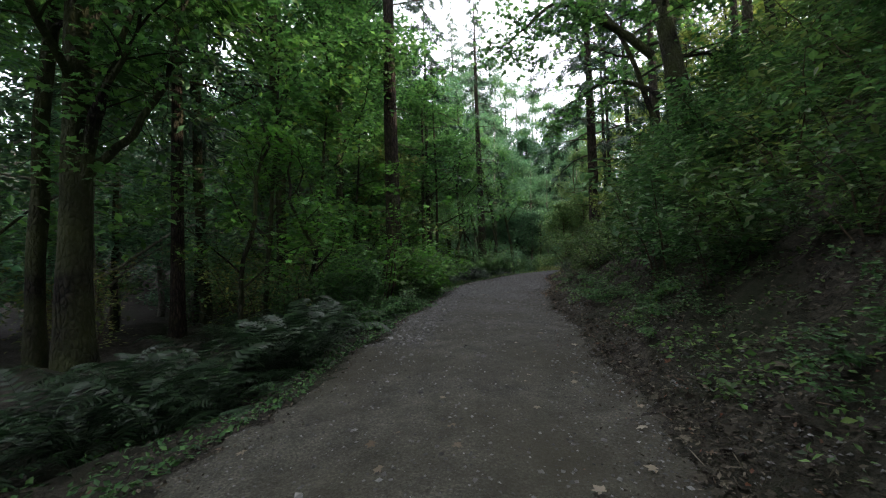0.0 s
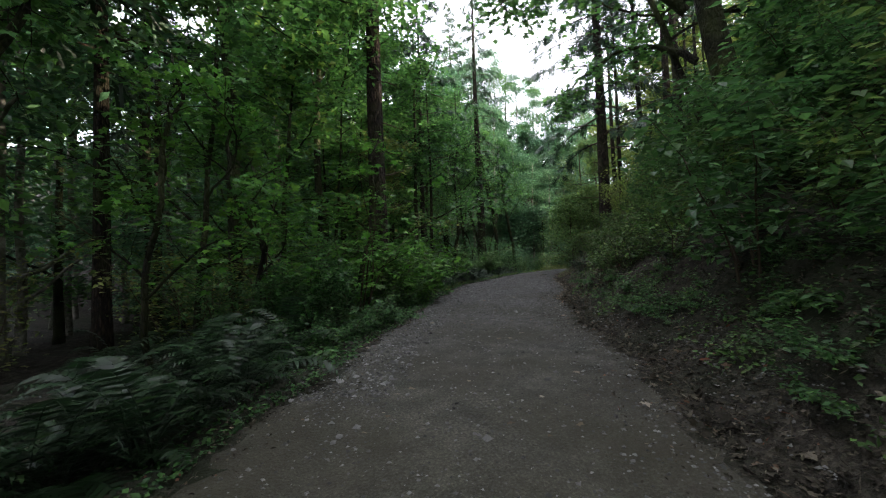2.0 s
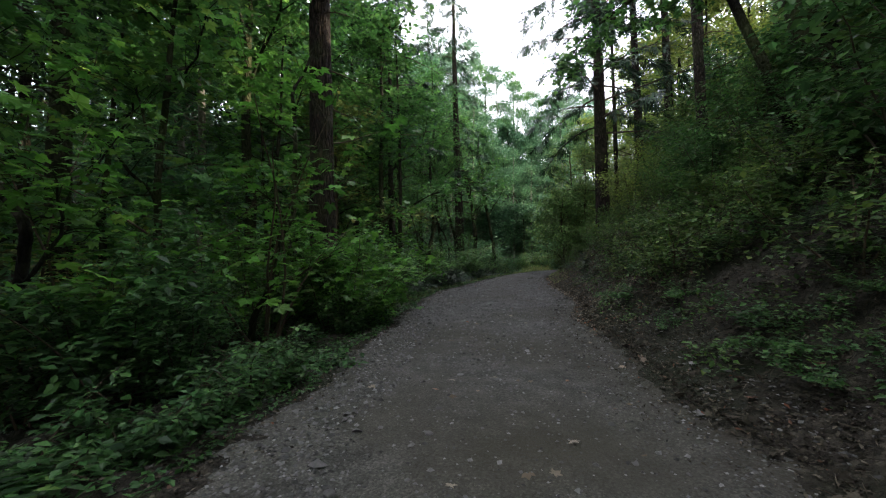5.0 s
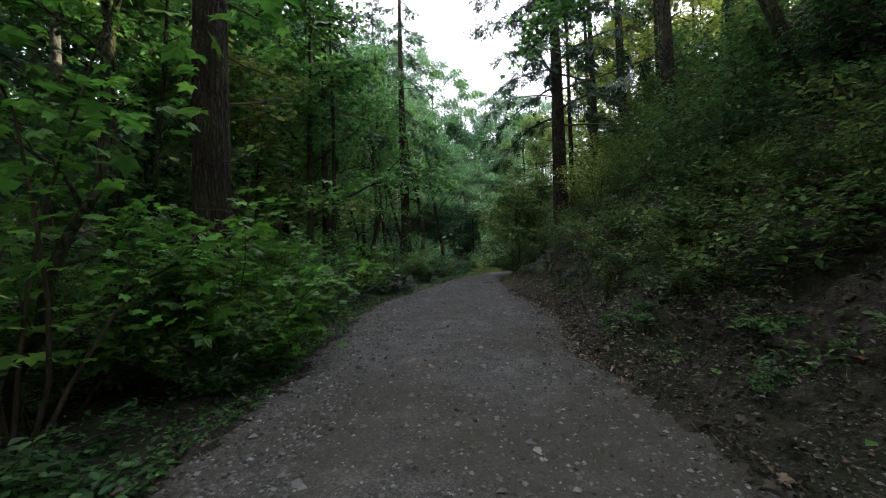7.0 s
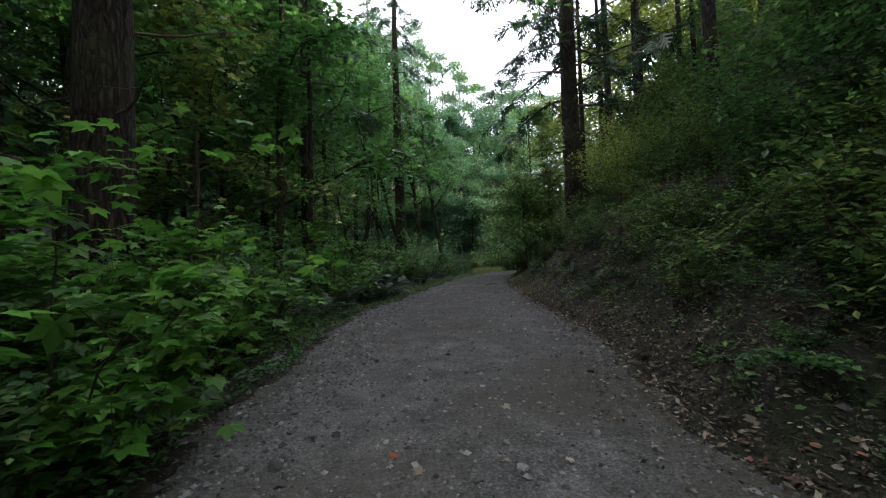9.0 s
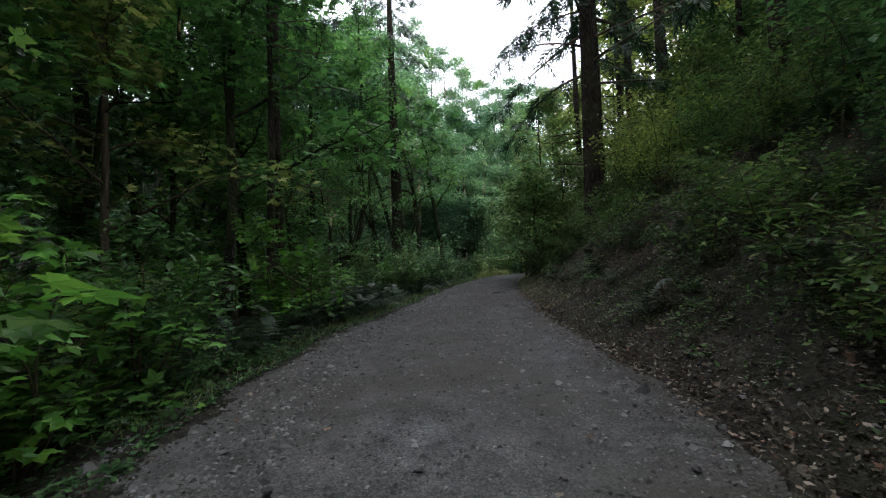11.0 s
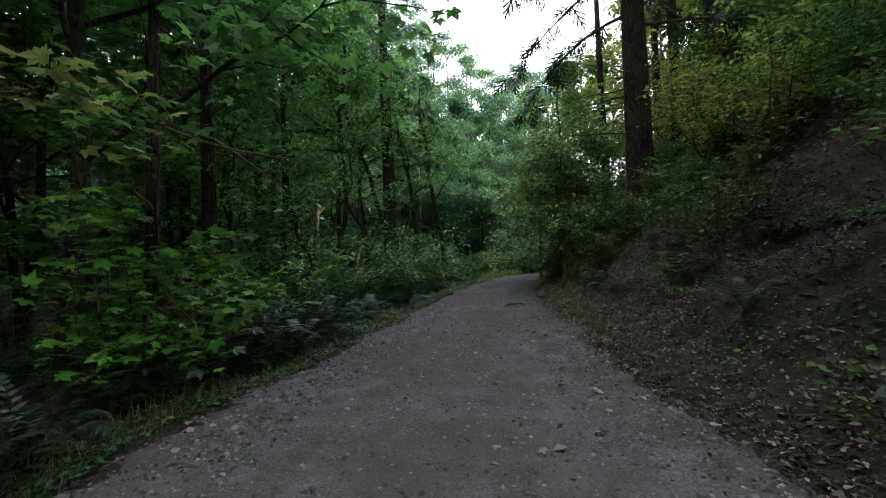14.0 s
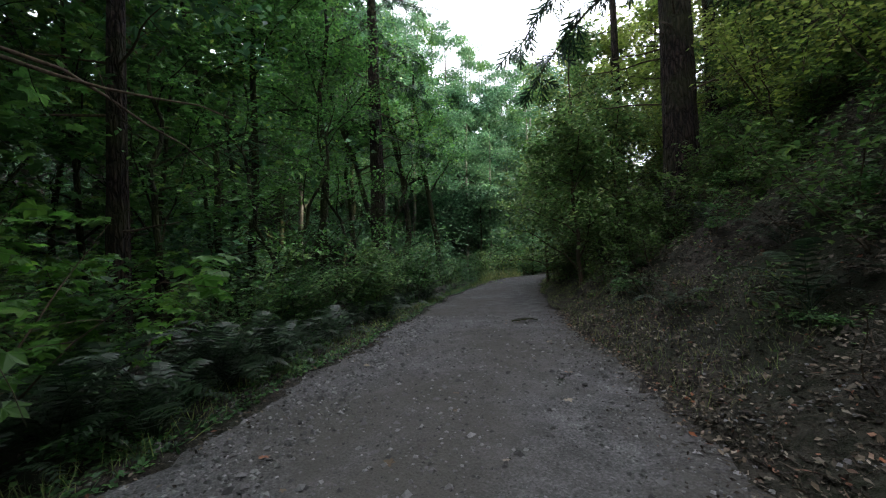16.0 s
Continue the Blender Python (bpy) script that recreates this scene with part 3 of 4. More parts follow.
# ---- ground and trail ----
def sheet(xs, ys, zf, name, mat):
    gx, gy = np.meshgrid(xs, ys, indexing="ij")
    v = np.stack([gx, gy, zf(gx, gy)], -1).reshape(-1, 3)
    nx, ny = len(xs), len(ys)
    i, j = np.meshgrid(np.arange(nx - 1), np.arange(ny - 1), indexing="ij")
    q = np.stack([i * ny + j, (i + 1) * ny + j, (i + 1) * ny + j + 1, i * ny + j + 1], -1).reshape(-1, 4)
    return mesh_data(name, v, [q], mat, True)


def steps(*spans):
    out = []
    for a, b, d in spans:
        out.append(np.arange(a, b, d))
    return np.concatenate(out + [[spans[-1][1]]])


def land(x, y):
    e = np.minimum(x - left_edge(y), right_edge(y) - x)
    ragged = np.sin(x * 9.1 + 2 * np.sin(y * 5.3)) * np.sin(y * 8.3 + 1.7 * np.sin(x * 6.1))
    return ground_z(x, y) - 0.075 * np.clip(e / 0.7, 0, 1) + np.where((e > -0.4) & (e < 0.9), 0.03 * ragged, 0)


ground = part("ground", sheet(steps((-900, -100, 80), (-100, -20, 2.5), (-20, -6, 0.6), (-6, 8, 0.2), (8, 30, 0.6), (30, 100, 3), (100, 900, 80)),
                              steps((-900, -60, 60), (-60, -4, 2.0), (-4, 40, 0.22), (40, 80, 0.7), (80, 150, 4), (150, 900, 75)), land, "ground", M_GROUND))
tagged(ground, "brown forest soil rising into a steep bank", "ground", kind="structure")


def trail_mesh():
    ys = steps((-30, 0, 0.6), (0, 36, 0.1), (36, 66, 0.4))
    w = np.linspace(0, 1, 46)
    lo, hi = left_edge(ys) - 0.12, right_edge(ys) + 0.12
    x = lo[:, None] + (hi - lo)[:, None] * w[None, :]
    y = ys[:, None] + 0 * x
    rut = -0.03 * (np.exp(-((w - 0.3) / 0.09) ** 2) + np.exp(-((w - 0.72) / 0.09) ** 2)) + 0.05 * np.sin(np.pi * w) - 0.035
    z = trail_z(y) + rut[None, :] + 0.004 * np.sin(x * 7 + 2 * np.sin(y * 3)) * np.sin(y * 6 + x) + 0.004 * np.sin(x * 17) * np.sin(y * 15 + 3 * x)
    z[:, 0] -= 0.07
    z[:, -1] -= 0.07
    n, k = x.shape
    i, j = np.meshgrid(np.arange(n - 1), np.arange(k - 1), indexing="ij")
    q = np.stack([i * k + j, i * k + j + 1, (i + 1) * k + j + 1, (i + 1) * k + j], -1).reshape(-1, 4)
    me = mesh_data("trail", np.stack([x, y, z], -1).reshape(-1, 3), [q], M_PATH, True)
    me.attributes.new("across", "FLOAT", "POINT").data.foreach_set("value", np.tile(w, n).astype(np.float32))
    return me


trail = tagged(part("path", trail_mesh()), "grey-brown packed gravel forest trail", "path", kind="structure")

# ---- the tall trees that stand along the trail ----
conifer("fir_tree", on_ground(-5.8, 19.6), 3, 38, 0.86, "large old fir with deeply furrowed bark beside the trail", first=0.42, reach=4.5, boughs=40, dead=9)
conifer("fir_tree", on_ground(7.16, 34.0), 5, 36, 0.9, "large old fir with furrowed bark on the bank", first=0.2, reach=6.6, boughs=90, sprays=46, dead=12, spray=0.8)
conifer("fir_tree", on_ground(-3.1, 46.7), 7, 36, 1.0, "tall grey fir beside the bend of the trail", first=0.28, reach=4.4, boughs=70, sprays=30, dead=12)
conifer("fir_tree", on_ground(-6.4, 31.8), 9, 27, 0.46, "slim straight fir with a bare lower trunk", first=0.36, reach=3.2, boughs=40, dead=6)
conifer("fir_tree", on_ground(-5.0, 27.6), 11, 17, 0.26, "thin dead grey snag among the leaves", first=0.95, reach=0.6, boughs=4, dead=10)
broadleaf("maple_tree", on_ground(-6.05, 27.1), 13, 15, 0.27, M_MOSSBARK, M_MAPLE, MAPLE, 0.2, 3600, "slim leaning maple with dark bark", limbs=14, first=0.25, reach=0.32)
for i, (x, y, d, h) in enumerate(((9.7, 27.0, 0.5, 32), (14.0, 39.4, 0.72, 34), (11.3, 38.4, 0.5, 32), (12.3, 41.5, 0.42, 30), (15.1, 36.5, 0.3, 24), (18.6, 34.3, 0.6, 32),
                                  (9.6, 38.5, 0.36, 28), (20.5, 33.0, 0.6, 33), (12.0, 31.0, 0.24, 20), (13.5, 23.5, 0.55, 30), (16.5, 29.0, 0.45, 30), (10.8, 45.0, 0.5, 32))):
    conifer("fir_tree", on_ground(x, y, i * 77), 20 + i, h, d, "tall fir with a bare furrowed trunk on the steep bank", first=0.45 + 0.03 * (i % 4), reach=3.0, boughs=34, sprays=26, dead=8,
            group="firs on the bank", spray=0.6)
# mossy maples by the start: one in the hollow, one leaning out of the bank over the trail
hollow = broadleaf("maple_tree", on_ground(-10.3, 7.9), 31, 17, 0.74, M_MOSSBARK, M_MAPLE, MAPLE, 0.22, 3800, "old mossy maple trunk rising from the fern hollow", limbs=11, first=0.3, reach=0.42, rise=0.8, wobble=0.02)
leaning = broadleaf("maple_tree", on_ground(8.2, 18.2), 33, 18, 0.95, M_MOSSBARK, M_MAPLE, MAPLE, 0.21, 4000, "huge dark mossy maple leaning over the trail", limbs=14, first=0.3, reach=0.48, lean=(-0.12, 0.02), rise=0.3, wobble=0.04)
broadleaf("maple_tree", on_ground(7.9, 18.9), 34, 15, 0.26, M_MOSSBARK, M_MAPLE, MAPLE, 0.2, 2600, "dark mossy maple stem arching out from the bank", limbs=10, first=0.35, reach=0.5, lean=(-0.28, 0.08), rise=0.3, wobble=0.1)


def long_limb(tree, route, thick, seed, leaves, label="long mossy limb reaching over the trail"):
    """A long bare-based limb that reaches out along the route, with hanging twigs and leaf clumps at its end."""
    rd = np.random.RandomState(seed)
    at = np.array(tree.matrix_basis.translation)
    route = np.array(route, float) - at
    k = np.linspace(0, len(route) - 1, 26)
    pts = np.stack([np.interp(k, np.arange(len(route)), route[:, i]) for i in range(3)], 1) + np.cumsum(rd.normal(0, 0.03, (26, 3)), 0)
    lb, ends = Builder(), []
    lb.tube(pts, np.linspace(thick, 0.015, 26), 7, 0.1, rd)
    for j in range(6, 26):
        for _ in range(2):
            tw = curve_pts(pts[j], rd.normal(0, 0.7, 3) + (-0.3, 0, -0.3), rd.uniform(0.5, 1.9), 6, rd, 0.18, 0.5)
            lb.tube(tw, np.linspace(0.016, 0.004, 7), 4)
            ends.extend(tw[3:])
    part("limb", lb.data("limb", M_MOSSBARK, True), tree, label)
    ends = np.array(ends)
    c = Builder()
    pos = ends[rd.randint(0, len(ends), leaves)] + np.clip(rd.normal(0, 0.25, (leaves, 3)), -0.45, 0.45)
    c.cloud(MAPLE, pos, rd.normal(0, 1, (leaves, 3)) * (1, 1, 0.3) + (0, 0, -0.3), 0.17 * rd.uniform(0.6, 1.2, leaves), rd, 0.35)
    tagged(part("foliage", c.data("foliage", M_MAPLE), tree), kind="stuff")


long_limb(leaning, ((6.6, 18.4, 10.6), (5.0, 18.0, 11.9), (3.5, 17.5, 12.8), (2.3, 17.0, 12.7), (1.0, 16.5, 11.5), (-0.5, 16.0, 10.2)), 0.2, 5, 1500)
long_limb(leaning, ((6.9, 18.4, 8.8), (6.0, 19.5, 10.0), (4.8, 21.0, 10.6), (3.6, 22.5, 10.3), (2.6, 24.0, 9.6)), 0.14, 6, 950)
long_limb(hollow, ((-10.25, 7.95, 3.4), (-9.95, 7.97, 4.5), (-9.43, 8.05, 6.3), (-8.76, 8.17, 8.06), (-8.0, 8.3, 11.0)), 0.17, 7, 260, "second stem of the mossy fork")
long_limb(hollow, ((-10.05, 7.95, 4.2), (-8.9, 8.14, 5.0), (-8.08, 8.28, 6.3), (-7.75, 8.34, 8.06), (-7.2, 8.4, 10.0)), 0.11, 8, 160, "crooked mossy limb")
# crooked maples at the bend
for i, (x, y, lx, h, d) in enumerate(((-0.9, 50.0, -0.14, 18, 0.46), (0.5, 52.0, -0.06, 17, 0.42), (-3.0, 47.5, -0.2, 19, 0.36), (-8.2, 58.0, 0.1, 24, 0.45), (-5.9, 44.0, 0.06, 21, 0.32), (-8.0, 40.0, -0.06, 19, 0.28), (-5.4, 51.0, -0.06, 23, 0.34), (-11.5, 46.0, 0.05, 24, 0.4))):
    broadleaf("maple_tree", on_ground(x, y), 40 + i, h, d, M_MOSSBARK, M_MAPLE, OVATE, 0.21, 4600, "crooked dark-stemmed maple by the bend", limbs=12, first=0.4, reach=0.34, lean=(lx, 0), wobble=0.13, group="maples at the bend", rise=0.6)
# pale alders in the hollow
broadleaf("alder_tree", on_ground(-17.2, 28.2), 51, 22, 0.5, M_ALDERBARK, M_HAZYLEAF, OVATE, 0.24, 6500, "pale-barked alder with twin leaning stems", limbs=15, first=0.22, reach=0.3, lean=(-0.06, 0), spread=0.6)
broadleaf("alder_tree", on_ground(-17.8, 28.6), 52, 20, 0.36, M_ALDERBARK, M_HAZYLEAF, OVATE, 0.24, 4500, "pale-barked alder leaning out of the hollow", limbs=12, first=0.3, reach=0.3, lean=(-0.22, 0), spread=0.6)

# ---- woods: a few kinds of tree, repeated ----
rnd = np.random.RandomState(7)
WOOD = dict(fine=False, clump=12)
alders = [broadleaf("alder_tree", on_ground(-24 - 4 * i, 14 + 9 * i), 60 + i, 21 + 2 * i, 0.36, M_ALDERBARK, M_HAZYLEAF, OVATE, 0.34, 5400, "grey-barked alder in the hollow", limbs=9, first=0.1, reach=0.28, spread=0.85,
                    group="alders in the hollow", **WOOD) for i in range(3)]
maples = [broadleaf("maple_tree", on_ground(-15 - 5 * i, 44 + 8 * i), 70 + i, 17 + 2 * i, 0.34, M_MOSSBARK, M_MAPLE, OVATE, 0.34, 5400, "spreading green maple deep in the wood", limbs=8, first=0.08, reach=0.36, spread=0.8,
                    group="maples in the wood", **WOOD) for i in range(3)]
golds = [broadleaf("maple_tree", on_ground(22 + 5 * i, 22 + 12 * i), 80 + i, 13 + 2 * i, 0.25, M_MOSSBARK, M_SUNLIT, OVATE, 0.38, 3300, "maple high on the bank with sunlight put into its yellow-green leaves", limbs=9, first=0.05, reach=0.38, spread=0.6,
                   group="maples on the bank", **WOOD) for i in range(2)]
firs = [conifer("fir_tree", on_ground(-22 - 6 * i, 40 + 4 * i), 90 + i, 31 + 3 * i, 0.5, "straight dark fir deep in the wood", first=0.3 - 0.08 * i, reach=3.8, boughs=56, sprays=17, dead=2, spray=1.05, group="firs in the wood",
                twigs=BOUGH, fine=False) for i in range(3)]
bushy = [broadleaf("maple_tree", on_ground(-30 - 6 * i, 50 - 18 * i), 95 + i, 10 + 2 * i, 0.2, M_MOSSBARK, M_HAZYLEAF, OVATE, 0.36, 4300, "dense low-branched young maple in the wood", limbs=9, first=0.03, reach=0.5, spread=0.6,
                   group="young maples in the wood", **WOOD) for i in range(2)]
mids = [broadleaf("maple_tree", on_ground(x, y), 98 + i, 10 + 2 * i, 0.16, M_MOSSBARK, M_MAPLE, MAPLE, 0.2, 1800, "slender green maple beside the trail with broad leaves", limbs=11, first=0.2, reach=0.42, lean=(0.08, 0), spread=0.45,
                  group="slender maples by the trail") for i, (x, y) in enumerate(((-8.0, 15.5), (-9.5, 22.5)))]


# broad crowns, many out of view, added to shade the trail; small crooked maples under them
canopy = [broadleaf("maple_tree", on_ground(x, y), 400 + i, 20 + i, 0.4, M_MOSSBARK, M_MAPLE, OVATE, 0.3, 8200, "tall maple with a broad crown, added to shade the trail", limbs=11, first=0.42, reach=0.42, spread=0.6, clump=13,
                    group="canopy maples") for i, (x, y) in enumerate(((-7.6, 2.6), (9.6, 13.0)))]
for i, (x, y, s) in enumerate(((-4.8, -2.5, 1.0), (-6.0, 0.3, 1.1), (-6.5, -9.0, 1.1), (4.6, -7.0, 0.9), (5.4, -1.0, 0.9), (7.2, 4.4, 0.9), (11.0, 17.5, 0.9), (-8.8, 14.2, 1.0), (-2.0, -11.5, 0.9), (2.2, -13.5, 0.9), (-9.3, 21.2, 1.0), (-11.5, 29.0, 1.15), (-10.5, 37.5, 1.2), (-15.0, 33.0, 1.25),
                               (0.5, -20.0, 1.1), (-13.0, 9.0, 1.1), (-14.5, 17.0, 1.2), (13.5, 8.0, 0.9), (-8.5, 42.0, 1.0), (-7.8, 52.0, 1.15))):
    copy_thing(canopy[i % 2], on_ground(x, y, 73 * i, 0.0, s))
for i, (x, y, lx, h) in enumerate(((-4.7, 36.2, -0.2, 8), (-5.7, 39.0, 0.22, 9), (-3.6, 40.5, -0.12, 9), (-2.6, 43.5, 0.15, 8), (-6.6, 33.5, 0.18, 8))):
    broadleaf("vine_maple", on_ground(x, y), 420 + i, h, 0.15, M_MOSSBARK, M_MAPLE, OVATE, 0.17, 900, "crooked vine maple with dark bare lower stems", limbs=7, first=0.25, reach=0.55, lean=(lx, 0.05), wobble=0.32, spread=0.35,
              group="vine maples near the bend", rise=0.7)

for i, (x, y, lx) in enumerate(((-5.3, 15.0, 0.1), (-6.1, 12.0, -0.1), (-7.0, 9.4, 0.1))):
    broadleaf("vine_maple", on_ground(x, y), 430 + i, 6.4, 0.1, M_MOSSBARK, M_BRIGHT, MAPLE, 0.13, 460, "arching vine maple with thin dark stems and bright leaves", limbs=7, first=0.2, reach=0.36, lean=(lx, -0.04), wobble=0.3, spread=0.3,
              group="vine maples beside the trail", rise=0.8)


def clear(x, y, taken, gap):
    return all((x - a) ** 2 + (y - b) ** 2 > gap * gap for a, b in taken)


taken = [(o.matrix_basis.translation.x, o.matrix_basis.translation.y) for o in scene.objects if o.parent is None and o.type == "EMPTY"]


def scatter(count, x0, x1, y0, y1, kinds, gap, ok, lo=0.8, hi=1.2):
    """Copies of the kinds of tree at clear places."""
    done = tries = 0
    while done < count and tries < count * 30:
        tries += 1
        x, y = rnd.uniform(x0, x1), rnd.uniform(y0, y1)
        if ok(x, y) and clear(x, y, taken, gap):
            taken.append((x, y))
            ob = kinds[rnd.randint(len(kinds))]
            copy_thing(ob, on_ground(x, y, rnd.uniform(0, 360), 0.0, rnd.uniform(lo, hi)))
            done += 1


def off_trail(x, y, left=7.0, right=6.0):
    return x < left_edge(y) - left or x > right_edge(y) + right


# slender maples by the trail, the hollow, the wood ahead, the bank top, and unseen trees added behind
for i, (x, y, s) in enumerate(((-13.5, 41.0, 1.15), (-13.0, 35.5, 1.2), (-12.5, 51.0, 1.25), (-10.5, 55.0, 1.2), (-16.0, 42.0, 1.25), (-18.5, 36.0, 1.2), (-5.2, 63.0, 1.3), (-9.0, 68.0, 1.4), (-14.0, 60.0, 1.35), (-13.5, 24.0, 1.1), (-2.5, 68.0, 1.15))):
    taken.append((x, y))
    copy_thing((alders + maples)[(i * 2) % 6], on_ground(x, y, 57 * i, 0.0, s))
# out-of-view maples added to darken the first bank and ferns
for i, (x, y, s) in enumerate(((10.5, 5.5, 0.8), (12.5, 10.5, 0.9), (9.5, 0.0, 0.8), (-8.5, 1.5, 0.8), (-6.5, -3.0, 0.9))):
    taken.append((x, y))
    copy_thing(mids[i % 2], on_ground(x, y, 91 * i, 0.0, s * 1.5))
broadleaf("maple_tree", on_ground(-7.6, 25.2), 136, 10, 0.14, M_TWIG, M_AUTUMN, MAPLE, 0.15, 2400, "small maple with leaves turning yellow", limbs=12, first=0.3, reach=0.42, lean=(0.06, -0.05), spread=0.4)
for x, y, s in ((-8.6, 36.0, 1.0), (-7.4, 11.0, 0.8), (-10.5, 27.5, 1.1), (-8.4, 33.5, 0.9), (-9.6, 41.5, 1.1), (-12.0, 18.0, 1.1), (-9.2, 29.5, 1.15), (-11.5, 31.8, 1.2), (-12.5, 36.5, 1.2), (-10.5, 24.8, 1.1)):
    taken.append((x, y))
    copy_thing(mids[int(y) % 2], on_ground(x, y, 40 * y, 0.0, s))
scatter(20, -24, -11, 6, 44, [alders[0], alders[1], maples[0], firs[0]], 3.6, lambda x, y: True, 0.85, 1.15)
scatter(12, -30, -15, 0, 60, bushy, 3.5, lambda x, y: True, 0.6, 1.0)
scatter(15, -48, -26, -8, 85, alders + maples + firs + firs, 4.5, lambda x, y: True)
scatter(10, -44, -30, -2, 75, bushy, 4.0, lambda x, y: True, 0.9, 1.4)
scatter(20, -26, -7, 46, 90, alders + maples + firs, 4.5, lambda x, y: x < -0.1 * y - 2)
scatter(42, -14, 19, 64, 86, bushy, 2.2, lambda x, y: off_trail(x, y, 3, 2), 0.8, 1.3)
scatter(18, -5, 15, 66, 79, alders + [bushy[1]], 2.3, lambda x, y: off_trail(x, y, 3, 2), 0.65, 0.9)
scatter(26, -14, 28, 80, 104, alders + alders + maples, 3.2, lambda x, y: off_trail(x, y, 4, 3), 0.9, 1.15)
scatter(15, 12, 44, 4, 66, golds, 3.2, lambda x, y: x > right_edge(y) + 10, 0.7, 1.2)
for i, (x, y, s) in enumerate(((12.2, 48.5, 0.9), (14.6, 46.0, 0.95), (16.2, 50.5, 1.0), (12.4, 54.5, 1.0), (19.0, 44.5, 0.9), (17.5, 40.0, 0.85), (15.5, 56.5, 1.1), (20.5, 53.0, 1.1), (21.5, 38.5, 0.9))):
    taken.append((x, y))
    copy_thing(golds[i % 2], on_ground(x, y, 61 * i, 0.0, s))
scatter(9, -30, -16, 8, 34, alders[:2], 3.0, lambda x, y: True, 0.9, 1.1)
scatter(8, 16, 34, 36, 70, golds, 3.0, lambda x, y: x > right_edge(y) + 13, 0.8, 1.1)
scatter(7, 16, 45, 5, 70, firs, 5.0, lambda x, y: x > right_edge(y) + 14, 0.8, 1.0)
# unseen trees behind the start, added to close off the sky
scatter(9, -22, 20, -24, -5, maples + firs, 5.0, lambda x, y: off_trail(x, y, 3, 4))
# unseen young maples added across the trail behind the start, to block light from there
for i, (x, y, s) in enumerate(((-5.5, -17.0, 0.9), (-1.5, -19.5, 1.0), (2.5, -18.0, 0.9), (6.5, -16.0, 1.0), (0.5, -24.0, 1.2), (-4.0, -25.0, 1.2), (5.0, -24.0, 1.2))):
    copy_thing(bushy[i % 2], on_ground(x, y, 50 * i, 0.0, s))
scatter(5, 9, 20, 50, 64, golds + bushy, 3.5, lambda x, y: x > right_edge(y) + 3, 0.5, 0.7)

# ---- undergrowth ----
thick = [shrub("thicket", on_ground(-4.6 - i, 11.3 + 1.5 * i), 100 + i, 1.6 + 0.4 * i, 1.9, M_SHRUB, OVATE, 0.135, 1100, "leafy green thicket shrub beside the trail", group="thicket shrubs", stems=4) for i in range(3)]
saplings = [shrub("maple_sapling", on_ground(x, y), 110 + i, h, w, M_BRIGHT, MAPLE, 0.17, 420, "bright green maple sapling with broad flat leaves", stems=5, group="maple saplings", category="sapling", arch=0.6)
            for i, (x, y, h, w) in enumerate(((-3.9, 18.2, 2.0, 2.2), (-4.3, 26.4, 2.7, 2.4), (-4.6, 14.2, 4.6, 3.0)))]
bankers = [shrub("low_shrub", on_ground(3.4 + 0.5 * i, 15 + 4 * i), 120 + i, 1.1 + 0.35 * i, 1.7, M_BANKLEAF, OVATE, 0.12, 700, "dry-tinged green shrub on the bank", group="bank shrubs", stems=4) for i in range(3)]
sunny = shrub("shrub", on_ground(7.0, 28.5), 129, 2.6, 2.6, M_SUNLIT, OVATE, 0.13, 1300, "shrub on the upper bank with sunlight put into its yellow-green leaves", stems=7, group="yellow-green bank shrubs")
turning = shrub("shrub", on_ground(-7.5, 13.2), 130, 2.6, 2.6, M_AUTUMN, OVATE, 0.12, 1100, "shrub with yellowing autumn leaves", group="yellowing shrubs")
tall_bush = broadleaf("tall_bush", on_ground(5.0, 36.5), 131, 6.0, 0.1, M_TWIG, M_BUSH, OVATE, 0.18, 8000, "tall light green bush on the bank at the bend", "bush", limbs=15, first=0.03, reach=0.5, spread=0.42, wobble=0.12, group="tall bushes at the bend", rise=0.7)


LEAF_SHAPES = []
for k in range(3):
    lf = Builder()
    tv, tq, tt = MAPLE
    lf.add(tv * (1, 1.05, 1) + np.stack([0 * tv[:, 0], 0 * tv[:, 0], -0.1 * tv[:, 0] ** 2 - 0.05 * k * np.abs(tv[:, 1])], 1), tq)
    LEAF_SHAPES.append(lf.data("leaf", M_BRIGHT))


